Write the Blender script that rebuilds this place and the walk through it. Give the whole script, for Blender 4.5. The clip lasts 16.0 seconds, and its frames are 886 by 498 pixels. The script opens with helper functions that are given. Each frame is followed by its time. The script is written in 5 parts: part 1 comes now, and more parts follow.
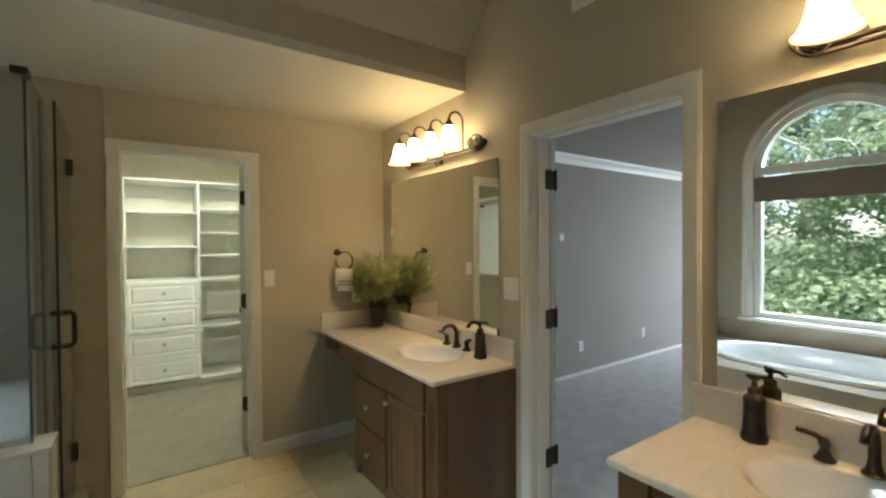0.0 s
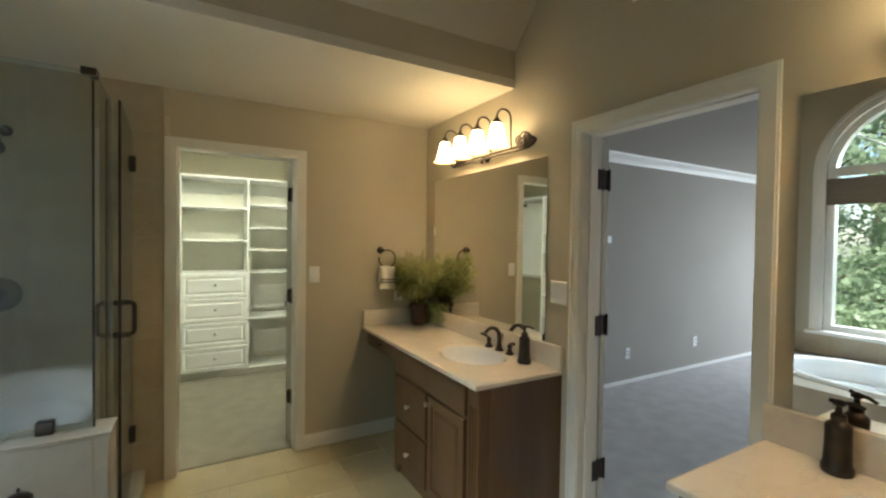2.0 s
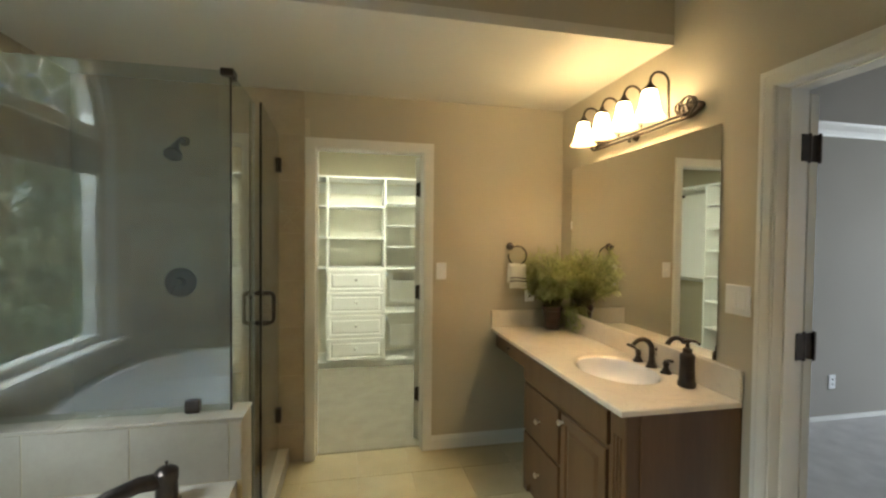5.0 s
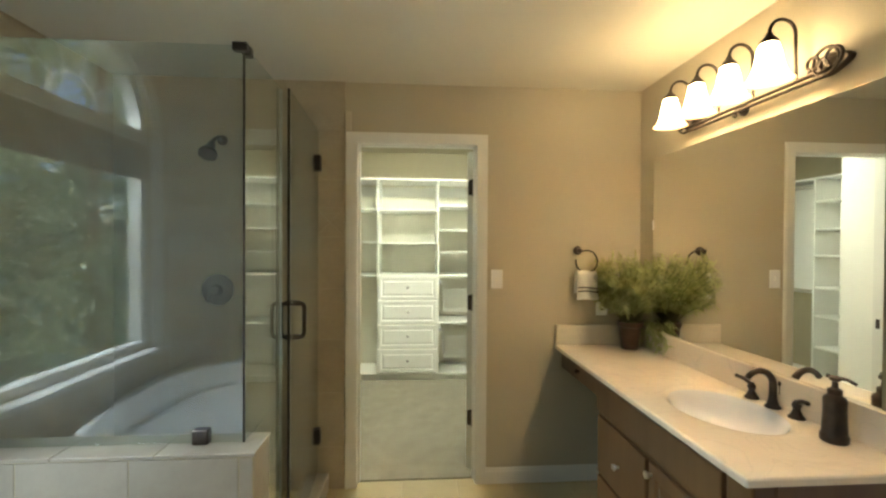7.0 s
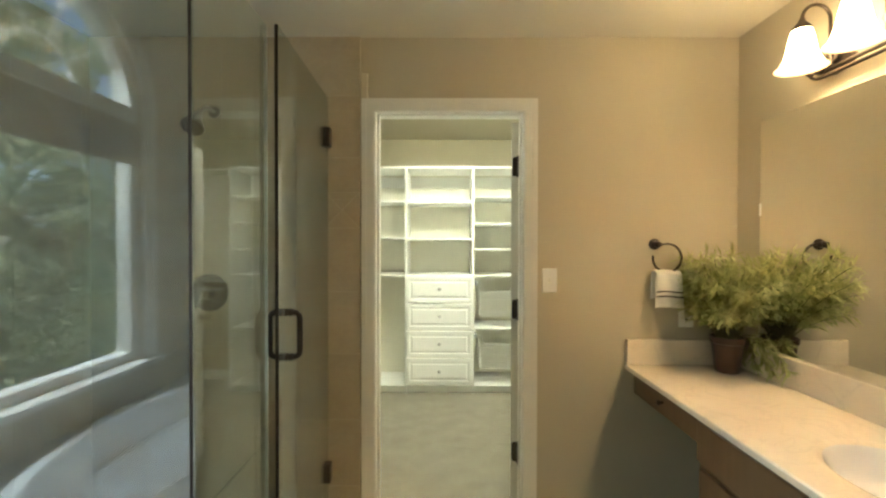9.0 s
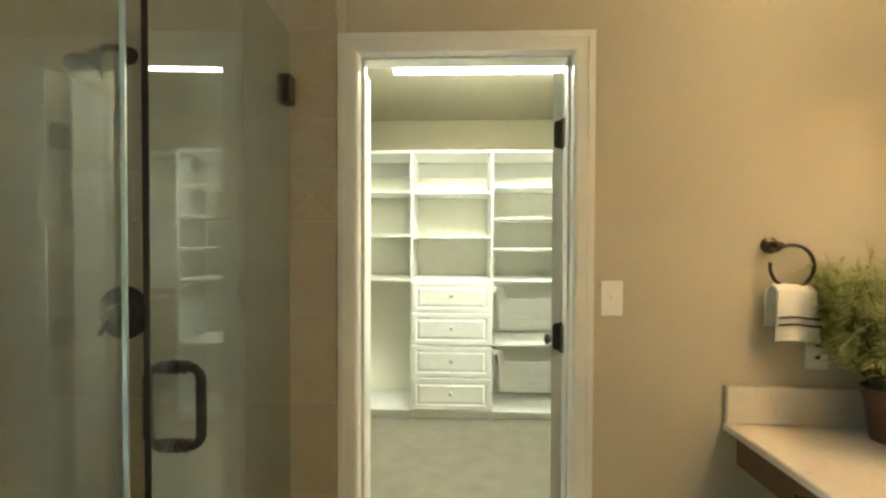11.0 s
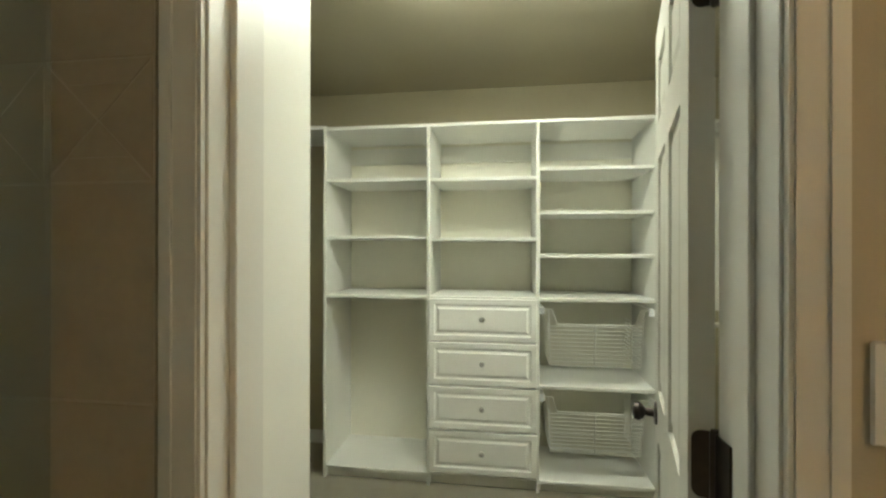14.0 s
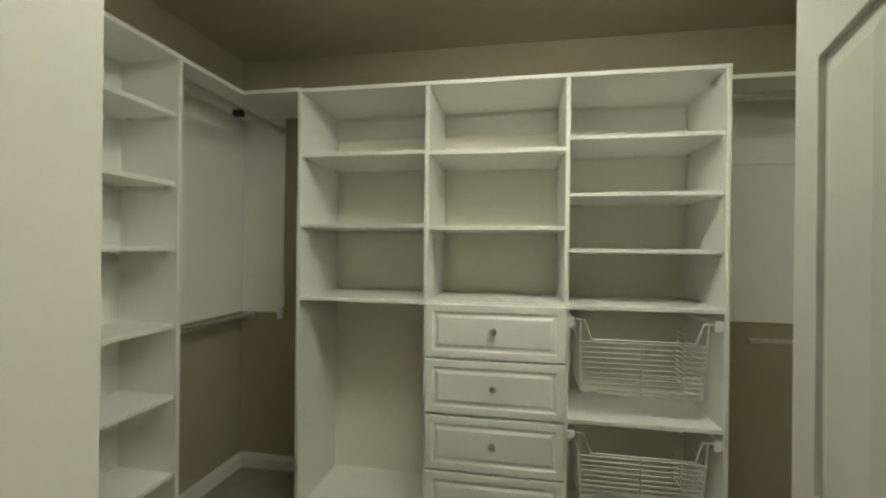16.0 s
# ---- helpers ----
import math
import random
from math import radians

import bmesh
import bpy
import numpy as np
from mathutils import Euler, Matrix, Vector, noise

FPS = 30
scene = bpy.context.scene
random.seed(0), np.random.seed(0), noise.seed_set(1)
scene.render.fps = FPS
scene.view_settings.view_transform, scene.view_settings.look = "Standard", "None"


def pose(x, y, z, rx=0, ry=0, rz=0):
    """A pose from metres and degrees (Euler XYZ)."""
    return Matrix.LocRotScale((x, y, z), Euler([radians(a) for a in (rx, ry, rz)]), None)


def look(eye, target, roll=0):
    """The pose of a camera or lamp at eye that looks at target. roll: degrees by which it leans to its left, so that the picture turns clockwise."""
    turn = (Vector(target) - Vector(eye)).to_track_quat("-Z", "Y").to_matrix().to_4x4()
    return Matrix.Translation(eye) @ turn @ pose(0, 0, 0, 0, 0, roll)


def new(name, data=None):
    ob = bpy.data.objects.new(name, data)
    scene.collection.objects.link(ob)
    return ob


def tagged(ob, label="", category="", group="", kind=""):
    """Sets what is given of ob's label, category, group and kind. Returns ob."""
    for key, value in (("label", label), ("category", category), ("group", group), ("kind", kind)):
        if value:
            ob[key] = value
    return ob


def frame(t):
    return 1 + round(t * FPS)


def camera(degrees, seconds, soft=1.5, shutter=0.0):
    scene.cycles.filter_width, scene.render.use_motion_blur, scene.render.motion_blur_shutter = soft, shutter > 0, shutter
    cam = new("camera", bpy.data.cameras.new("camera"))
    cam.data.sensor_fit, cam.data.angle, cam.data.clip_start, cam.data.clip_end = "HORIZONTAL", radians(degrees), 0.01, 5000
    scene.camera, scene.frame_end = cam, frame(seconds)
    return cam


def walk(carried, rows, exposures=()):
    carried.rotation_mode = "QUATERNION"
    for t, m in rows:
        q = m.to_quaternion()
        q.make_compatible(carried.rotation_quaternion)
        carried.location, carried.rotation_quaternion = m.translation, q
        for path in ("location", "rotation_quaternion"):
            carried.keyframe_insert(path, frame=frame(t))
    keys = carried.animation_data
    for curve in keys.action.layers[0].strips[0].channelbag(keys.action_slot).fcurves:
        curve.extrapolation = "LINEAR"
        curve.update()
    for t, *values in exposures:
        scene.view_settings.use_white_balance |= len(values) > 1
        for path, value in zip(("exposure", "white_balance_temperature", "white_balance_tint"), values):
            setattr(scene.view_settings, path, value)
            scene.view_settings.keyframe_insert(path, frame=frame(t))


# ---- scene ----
cam = camera(91.2, 16.0, 2.4)
PATH = [
    (0, (0.023, 0.311, 1.487), (1.167, 1.951, 1.456), -0.4),
    (0.5, (0.019, 0.32, 1.494), (1.113, 1.994, 1.463), -0.1),
    (1, (0.031, 0.336, 1.494), (1.081, 2.037, 1.454), 0.2),
    (1.5, (0.031, 0.355, 1.486), (1.059, 2.07, 1.448), 0.8),
    (2, (0.023, 0.369, 1.497), (1.016, 2.105, 1.457), 0.8),
    (2.5, (0.038, 0.384, 1.495), (0.988, 2.144, 1.459), 0.4),
    (3, (0.068, 0.407, 1.489), (0.93, 2.211, 1.448), -0.2),
    (3.5, (0.1, 0.432, 1.482), (0.861, 2.281, 1.445), -0.7),
    (4, (0.113, 0.451, 1.481), (0.78, 2.337, 1.451), -0.5),
    (4.5, (0.135, 0.501, 1.471), (0.683, 2.424, 1.434), -0.0),
    (5, (0.155, 0.577, 1.466), (0.568, 2.533, 1.417), 0.6),
    (7.5, (0.26, 1.026, 1.433), (0.36, 3.024, 1.414), -0.0),
    (8, (0.257, 1.157, 1.415), (0.311, 3.156, 1.394), -0.2),
    (10.5, (0.268, 1.895, 1.413), (0.21, 3.894, 1.387), 0.5),
    (11, (0.262, 2.074, 1.424), (0.191, 4.072, 1.389), 0.2),
    (11.5, (0.256, 2.228, 1.423), (0.182, 4.226, 1.405), -0.2),
    (12, (0.273, 2.391, 1.42), (0.156, 4.388, 1.419), -0.6),
    (12.5, (0.292, 2.524, 1.415), (0.130, 4.517, 1.443), -0.7),
    (13, (0.306, 2.671, 1.403), (0.102, 4.660, 1.428), -0.6),
    (13.5, (0.313, 2.83, 1.402), (0.067, 4.815, 1.41), -0.2),
    (14, (0.324, 2.968, 1.398), (0.053, 4.95, 1.399), 0.1),
    (14.5, (0.338, 3.133, 1.37), (0.036, 5.11, 1.357), 0.7),
    (15, (0.346, 3.271, 1.368), (0.028, 5.246, 1.355), 0.9),
    (15.5, (0.343, 3.385, 1.36), (0.003, 5.356, 1.363), 0.8),
    (16, (0.325, 3.522, 1.362), (-0.027, 5.491, 1.361), 0.6),
]
EXPOSURES = [(0, 1.2, 6150, 6), (3.5, 1.35, 6300, 7), (5, 1.52, 6350, 7), (8, 1.8, 6350, 7), (10.5, 2.0, 6350, 6), (12, 1.82, 6120, 6), (13, 1.5, 6150, 7), (13.5, 1.3, 6150, 8), (14, 0.87, 6200, 8),
             (15, 0.36, 6330, 10), (16, 0.30, 6350, 11)]
walk(cam, [(t, look(eye, target, roll)) for t, eye, target, roll in PATH], EXPOSURES)

# ---- world and sun ----
world = bpy.data.worlds.new("sky")
world.use_nodes = True
scene.world = world
sky = world.node_tree.nodes.new("ShaderNodeTexSky")
sky.sky_type, sky.sun_disc = "NISHITA", False
sky.sun_elevation, sky.sun_rotation = radians(58), radians(90)
world.node_tree.links.new(sky.outputs[0], world.node_tree.nodes["Background"].inputs[0])
world.node_tree.nodes["Background"].inputs[1].default_value = 0.15
sun = new("sun", bpy.data.lights.new("sun", "SUN"))
sun.data.energy, sun.data.angle, sun.data.color = 5.0, radians(0.5), (1, 0.96, 0.9)
sun.matrix_world = look((10, 2, 16), (0, 1.5, 0))
SHADEGLOW, BULB, TUBE, BEDROOM, WINDOW = 9.0, 38.0, 10.0, 62.0, 290.0
# Added area lamp, unseen above the window outside, boosts the sky's light indoors.
sky_fill = new("window_sky_fill", bpy.data.lights.new("window_sky_fill", "AREA"))
sky_fill.data.shape, sky_fill.data.size, sky_fill.data.size_y, sky_fill.data.energy, sky_fill.data.color = "RECTANGLE", 1.6, 1.2, WINDOW, (0.88, 0.95, 1.0)
sky_fill.matrix_world = look((-2.6, 1.465, 3.7), (-0.2, 1.465, 1.1))

# ---- materials ----


def nodes_of(m):
    m.use_nodes = True
    return m.node_tree, m.node_tree.nodes["Principled BSDF"]


def surface(name, c1, c2=None, scale=8.0, rough=0.6, bump=0.0, bump_scale=200.0, metal=0.0, stretch=(1, 1, 1), fine=0.25, vary=0.0, coat=0.0):
    """A two-scale mottled surface: broad stains between c1 and c2, fine grain on top, and relief."""
    m = bpy.data.materials.new(name)
    tree, b = nodes_of(m)
    n, link = tree.nodes, tree.links.new
    c2 = c2 or tuple(0.9 * v for v in c1)
    at = n.new("ShaderNodeTexCoord")
    mp = n.new("ShaderNodeMapping")
    mp.inputs["Scale"].default_value = stretch
    link(at.outputs["Object"], mp.inputs["Vector"])
    broad, grain = n.new("ShaderNodeTexNoise"), n.new("ShaderNodeTexNoise")
    broad.inputs["Scale"].default_value, broad.inputs["Detail"].default_value = scale, 4
    grain.inputs["Scale"].default_value, grain.inputs["Detail"].default_value = bump_scale, 3
    for t in (broad, grain):
        link(mp.outputs[0], t.inputs["Vector"])
    mix = n.new("ShaderNodeMix")
    mix.data_type = "RGBA"
    mix.inputs["A"].default_value, mix.inputs["B"].default_value = (*c1, 1), (*c2, 1)
    add = n.new("ShaderNodeMath")
    add.operation = "MULTIPLY_ADD"
    link(grain.outputs["Fac"], add.inputs[0])
    add.inputs[1].default_value = fine
    link(broad.outputs["Fac"], add.inputs[2])
    span = n.new("ShaderNodeMapRange")
    span.inputs["From Min"].default_value, span.inputs["From Max"].default_value = 0.3 + fine / 2, 0.7 + fine / 2
    link(add.outputs[0], span.inputs["Value"])
    link(span.outputs[0], mix.inputs["Factor"])
    colour = mix.outputs["Result"]
    if vary:
        info, hsv, vr = n.new("ShaderNodeObjectInfo"), n.new("ShaderNodeHueSaturation"), n.new("ShaderNodeMapRange")
        vr.inputs["To Min"].default_value, vr.inputs["To Max"].default_value = 1 - vary, 1 + vary
        link(info.outputs["Random"], vr.inputs["Value"])
        link(vr.outputs[0], hsv.inputs["Value"])
        link(colour, hsv.inputs["Color"])
        colour = hsv.outputs["Color"]
    link(colour, b.inputs["Base Color"])
    rr = n.new("ShaderNodeMapRange")
    rr.inputs["To Min"].default_value, rr.inputs["To Max"].default_value = max(0.0, rough - 0.06), min(1.0, rough + 0.06)
    link(broad.outputs["Fac"], rr.inputs["Value"])
    link(rr.outputs[0], b.inputs["Roughness"])
    b.inputs["Metallic"].default_value = metal
    b.inputs["Coat Weight"].default_value = coat
    if bump:
        bp = n.new("ShaderNodeBump")
        bp.inputs["Strength"].default_value, bp.inputs["Distance"].default_value = bump, 0.002
        link(grain.outputs["Fac"], bp.inputs["Height"])
        link(bp.outputs[0], b.inputs["Normal"])
    return m


def carpet(name, c1, c2):
    m = surface(name, c1, c2, 7.0, 0.95, 1.0, 260.0, fine=0.35)
    m.node_tree.nodes["Bump"].inputs["Distance"].default_value = 0.008
    m.node_tree.nodes["Principled BSDF"].inputs["Sheen Weight"].default_value = 0.3
    return m


def glass(name, tint, least, haze=0.0):
    """A clear pane: tinted straight-through light under a mirror gloss that grows towards grazing angles."""
    m = bpy.data.materials.new(name)
    m.use_nodes = True
    n, link = m.node_tree.nodes, m.node_tree.links.new
    n.clear()
    out, mix = n.new("ShaderNodeOutputMaterial"), n.new("ShaderNodeMixShader")
    clear, gloss, lw = n.new("ShaderNodeBsdfTransparent"), n.new("ShaderNodeBsdfGlossy"), n.new("ShaderNodeLayerWeight")
    power, span = n.new("ShaderNodeMath"), n.new("ShaderNodeMapRange")
    clear.inputs[0].default_value = (*tint, 1)
    gloss.inputs["Roughness"].default_value = 0.0
    power.operation, power.inputs[1].default_value = "POWER", 4.0
    span.inputs["To Min"].default_value, span.inputs["To Max"].default_value = least, 0.9
    lw.inputs[0].default_value = 0.5
    link(lw.outputs["Facing"], power.inputs[0])
    link(power.outputs[0], span.inputs["Value"])
    link(span.outputs[0], mix.inputs[0])
    link(clear.outputs[0], mix.inputs[1])
    link(gloss.outputs[0], mix.inputs[2])
    # Blue-grey diffuse veil: reflected window light painted on the pane with the soap film.
    if haze:
        veil, coat, marks = n.new("ShaderNodeBsdfDiffuse"), n.new("ShaderNodeMixShader"), n.new("ShaderNodeTexNoise")
        amount = n.new("ShaderNodeMapRange")
        veil.inputs["Color"].default_value = (0.66, 0.75, 0.80, 1)
        marks.inputs["Scale"].default_value = 2.5
        amount.inputs["To Min"].default_value, amount.inputs["To Max"].default_value = haze * 0.5, haze * 1.5
        link(marks.outputs[0], amount.inputs["Value"])
        link(amount.outputs[0], coat.inputs[0])
        link(mix.outputs[0], coat.inputs[1])
        link(veil.outputs[0], coat.inputs[2])
        link(coat.outputs[0], out.inputs[0])
        return m
    link(mix.outputs[0], out.inputs[0])
    return m


def glow(name, colour, strength, base=(0.9, 0.9, 0.9)):
    m = bpy.data.materials.new(name)
    _, b = nodes_of(m)
    b.inputs["Base Color"].default_value = (*base, 1)
    b.inputs["Emission Color"].default_value = (*colour, 1)
    b.inputs["Emission Strength"].default_value = strength
    b.inputs["Roughness"].default_value = 0.35
    return m


WALL = surface("tan_wall_paint", (0.50, 0.455, 0.35), (0.47, 0.425, 0.325), 1.5, 0.75, 0.25, 350)
STUB = surface("painted_stub", (0.62, 0.57, 0.46), (0.56, 0.51, 0.41), 9, 0.6, 0.2, 120)
CEIL = surface("ceiling_paint", (0.71, 0.675, 0.59), (0.67, 0.635, 0.55), 1.2, 0.85, 0.3, 300)
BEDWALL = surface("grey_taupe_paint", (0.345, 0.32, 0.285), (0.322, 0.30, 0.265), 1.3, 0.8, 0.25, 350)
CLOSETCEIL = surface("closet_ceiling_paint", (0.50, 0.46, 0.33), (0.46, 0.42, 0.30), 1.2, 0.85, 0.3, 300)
CLOSETWALL = surface("closet_beige_paint", (0.42, 0.38, 0.255), (0.39, 0.35, 0.235), 1.3, 0.8, 0.25, 350)
TRIM = surface("white_trim_paint", (0.78, 0.775, 0.74), (0.74, 0.735, 0.70), 4, 0.35, 0.08, 120)
MELAMINE = surface("white_melamine", (0.88, 0.88, 0.83), (0.85, 0.85, 0.80), 3, 0.4, 0.05, 150)
CREAMBACK = surface("cream_back_panel", (0.86, 0.84, 0.72), (0.82, 0.80, 0.68), 2.5, 0.5, 0.05, 150)
DOORWHITE = surface("white_door_paint", (0.70, 0.685, 0.62), (0.66, 0.645, 0.58), 5, 0.35, 0.15, 90, stretch=(1, 1, 0.1))
CHERRY = surface("cherry_stained_wood", (0.130, 0.070, 0.031), (0.088, 0.046, 0.020), 7, 0.33, 0.12, 60, stretch=(1, 1, 0.12), fine=0.35, coat=0.25)
MARBLE = surface("cultured_marble", (0.76, 0.695, 0.59), (0.69, 0.625, 0.525), 6, 0.2, fine=0.15, coat=0.2)
# whiter than the moulded marble: the window's cool light is put into the bowl's colour
COOLBOWL = surface("cool_white_bowl", (0.70, 0.71, 0.73), (0.68, 0.69, 0.71), 5, 0.10, coat=0.3)
BRONZE = surface("oil_rubbed_bronze", (0.048, 0.043, 0.040), (0.080, 0.062, 0.052), 25, 0.32, 0.1, 120, metal=0.85)


def veined(m):
    """Adds soft grey veins to a mottled surface."""
    n, link = m.node_tree.nodes, m.node_tree.links.new
    wave, fine, mix = n.new("ShaderNodeTexNoise"), n.new("ShaderNodeMapRange"), n.new("ShaderNodeMix")
    mix.data_type = "RGBA"
    wave.inputs["Scale"].default_value, wave.inputs["Detail"].default_value, wave.inputs["Distortion"].default_value = 4.0, 6.0, 1.6
    dist = n.new("ShaderNodeMath")
    dist.operation = "SUBTRACT"
    dist.inputs[1].default_value = 0.5
    size = n.new("ShaderNodeMath")
    size.operation = "ABSOLUTE"
    link(wave.outputs["Fac"], dist.inputs[0])
    link(dist.outputs[0], size.inputs[0])
    fine.inputs["From Min"].default_value, fine.inputs["From Max"].default_value = 0.0, 0.022
    fine.inputs["To Min"].default_value, fine.inputs["To Max"].default_value = 0.22, 0.0
    link(size.outputs[0], fine.inputs["Value"])
    link(n["Mapping"].outputs[0], wave.inputs["Vector"])
    link(fine.outputs[0], mix.inputs["Factor"])
    link(n["Mix"].outputs["Result"], mix.inputs["A"])
    mix.inputs["B"].default_value = (0.46, 0.43, 0.38, 1)
    link(mix.outputs["Result"], n["Principled BSDF"].inputs["Base Color"])
    return m


veined(MARBLE)
CHROME = surface("brushed_nickel", (0.74, 0.73, 0.70), (0.66, 0.65, 0.62), 20, 0.3, metal=1.0)
NICKEL = surface("worn_nickel", (0.52, 0.51, 0.48), (0.42, 0.41, 0.39), 20, 0.28, metal=1.0)
TILE = surface("beige_wall_tile", (0.44, 0.38, 0.28), (0.365, 0.31, 0.225), 5, 0.3, 0.08, 60, vary=0.05, fine=0.3)
CREAMTILE = surface("cream_deck_tile", (0.38, 0.35, 0.295), (0.325, 0.295, 0.245), 6, 0.5, 0.08, 60, vary=0.04)
FLOORTILE = surface("cream_floor_tile", (0.46, 0.385, 0.225), (0.395, 0.325, 0.185), 4, 0.3, 0.08, 50, vary=0.04)
TILEGROUT = surface("tan_grout", (0.49, 0.435, 0.34), (0.43, 0.38, 0.29), 20, 0.9, 0.3, 300)
GROUT = surface("pale_grout", (0.50, 0.43, 0.28), (0.43, 0.365, 0.235), 20, 0.9, 0.3, 300)
ACRYLIC = surface("white_acrylic", (0.80, 0.83, 0.86), (0.78, 0.81, 0.84), 4, 0.12, coat=0.5)
CARPET = carpet("beige_carpet", (0.35, 0.315, 0.225), (0.275, 0.245, 0.17))
BEDCARPET = carpet("grey_carpet", (0.72, 0.70, 0.68), (0.58, 0.56, 0.54))
PLATE = surface("white_plastic", (0.83, 0.84, 0.85), (0.81, 0.82, 0.83), 10, 0.3)
COTTON = surface("white_terry", (0.80, 0.79, 0.75), (0.74, 0.73, 0.69), 30, 0.95, 0.8, 500)
STRIPE = surface("black_woven_stripe", (0.04, 0.035, 0.03), (0.06, 0.05, 0.045), 30, 0.9, 0.5, 400)
POT = surface("brown_glazed_clay", (0.085, 0.042, 0.028), (0.05, 0.026, 0.018), 14, 0.4, 0.15, 80)
SOIL = surface("dark_moss", (0.05, 0.045, 0.025), (0.03, 0.03, 0.015), 60, 0.95, 1.0, 200)
LEAF = surface("green_plant_leaf", (0.34, 0.38, 0.16), (0.60, 0.61, 0.33), 25, 0.5, fine=0.4)
STEM = surface("green_stem", (0.12, 0.13, 0.04), (0.10, 0.09, 0.04), 20, 0.6)
BLIND = surface("woven_shade_cloth", (0.24, 0.20, 0.15), (0.19, 0.155, 0.115), 20, 0.9, 0.6, 300, stretch=(1, 1, 8))


def leafy(m):
    """Lets light pass through thin leaves."""
    n, link = m.node_tree.nodes, m.node_tree.links.new
    thin, mix = n.new("ShaderNodeBsdfTranslucent"), n.new("ShaderNodeMixShader")
    mix.inputs[0].default_value = 0.5
    link(n["Mix"].outputs["Result"], thin.inputs["Color"])
    link(n["Principled BSDF"].outputs[0], mix.inputs[1])
    link(thin.outputs[0], mix.inputs[2])
    link(mix.outputs[0], n["Material Output"].inputs[0])
    return m


TREELEAF = surface("tree_leaf", (0.27, 0.36, 0.21), (0.47, 0.54, 0.38), 1.4, 0.5, fine=0.5)
leafy(TREELEAF)
leafy(LEAF)
BARK = surface("bark", (0.12, 0.09, 0.06), (0.07, 0.05, 0.035), 12, 0.9, 0.8, 60, stretch=(1, 1, 0.2))
GRASS = surface("lawn", (0.06, 0.10, 0.03), (0.09, 0.12, 0.045), 2, 0.95, 0.6, 80)
SIDING = surface("exterior_siding", (0.5, 0.47, 0.42), (0.46, 0.43, 0.38), 2, 0.8)
DARK = surface("shadow_gap", (0.03, 0.02, 0.015), (0.02, 0.015, 0.01), 10, 0.8)
SHOWERGLASS = glass("shower_glass", (0.91, 0.95, 0.94), 0.085, 0.045)
WINDOWGLASS = glass("window_glass", (0.97, 0.98, 0.97), 0.02)
MIRROR = bpy.data.materials.new("mirror_silver")
_, mb = nodes_of(MIRROR)
mb.inputs["Base Color"].default_value = (0.88, 0.89, 0.87, 1)
mb.inputs["Metallic"].default_value, mb.inputs["Roughness"].default_value = 1.0, 0.0


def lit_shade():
    """Frosted glass with the bulb's light graded into its emission: white-hot higher up, dim amber at the flared rim.
    """
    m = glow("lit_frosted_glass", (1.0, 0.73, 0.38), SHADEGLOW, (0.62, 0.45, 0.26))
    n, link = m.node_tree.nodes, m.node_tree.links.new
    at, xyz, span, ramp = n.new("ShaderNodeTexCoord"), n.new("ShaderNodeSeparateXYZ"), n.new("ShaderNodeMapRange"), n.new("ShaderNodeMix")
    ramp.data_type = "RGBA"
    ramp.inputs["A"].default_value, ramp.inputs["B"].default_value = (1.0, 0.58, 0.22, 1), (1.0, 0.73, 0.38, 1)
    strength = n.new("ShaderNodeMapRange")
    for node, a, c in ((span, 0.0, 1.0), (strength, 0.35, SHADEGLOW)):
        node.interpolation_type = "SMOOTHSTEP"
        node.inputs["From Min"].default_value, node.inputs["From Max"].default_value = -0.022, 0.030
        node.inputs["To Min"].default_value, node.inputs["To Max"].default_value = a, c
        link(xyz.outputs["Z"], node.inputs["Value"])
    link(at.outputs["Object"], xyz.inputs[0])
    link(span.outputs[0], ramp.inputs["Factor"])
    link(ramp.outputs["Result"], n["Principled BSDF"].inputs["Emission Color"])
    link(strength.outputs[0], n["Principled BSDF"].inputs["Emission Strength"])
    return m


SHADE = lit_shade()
BULBGLASS = glow("lit_bulb", (1.0, 0.83, 0.55), BULB)
DIFFUSER = glow("lit_diffuser", (0.99, 1.0, 0.82), TUBE)

# ---- mesh helpers ----


def box(bm, lo, hi, bevel=0.0, seg=1):
    """An axis-aligned block from corner lo to corner hi."""
    m = Matrix.Translation([(a + b) / 2 for a, b in zip(lo, hi)]) @ Matrix.Diagonal([*(b - a for a, b in zip(lo, hi)), 1])
    vs = bmesh.ops.create_cube(bm, size=1, matrix=m)["verts"]
    if bevel:
        es = list({e for v in vs for e in v.link_edges})
        bmesh.ops.bevel(bm, geom=es, offset=bevel, segments=seg, affect="EDGES", profile=0.5)
    return bm


def block(lo, hi, bevel=0.0, seg=1):
    return box(bmesh.new(), lo, hi, bevel, seg)


def lathe(bm, profile, at=(0, 0, 0), turn=None, seg=24, squash=(1, 1)):
    """A body of revolution about z through at, from (radius, height) pairs; turn: a matrix for its axis."""
    turn = turn or Matrix()
    rings = []
    for r, h in profile:
        ring = []
        for k in range(seg):
            a = 2 * math.pi * k / seg
            p = turn @ Vector((max(r, 1e-4) * math.cos(a) * squash[0], max(r, 1e-4) * math.sin(a) * squash[1], h))
            ring.append(bm.verts.new(p + Vector(at)))
        rings.append(ring)
    for a, b in zip(rings, rings[1:]):
        for k in range(seg):
            bm.faces.new((a[k], a[(k + 1) % seg], b[(k + 1) % seg], b[k]))
    bm.faces.new(list(reversed(rings[0])))
    bm.faces.new(rings[-1])
    return bm


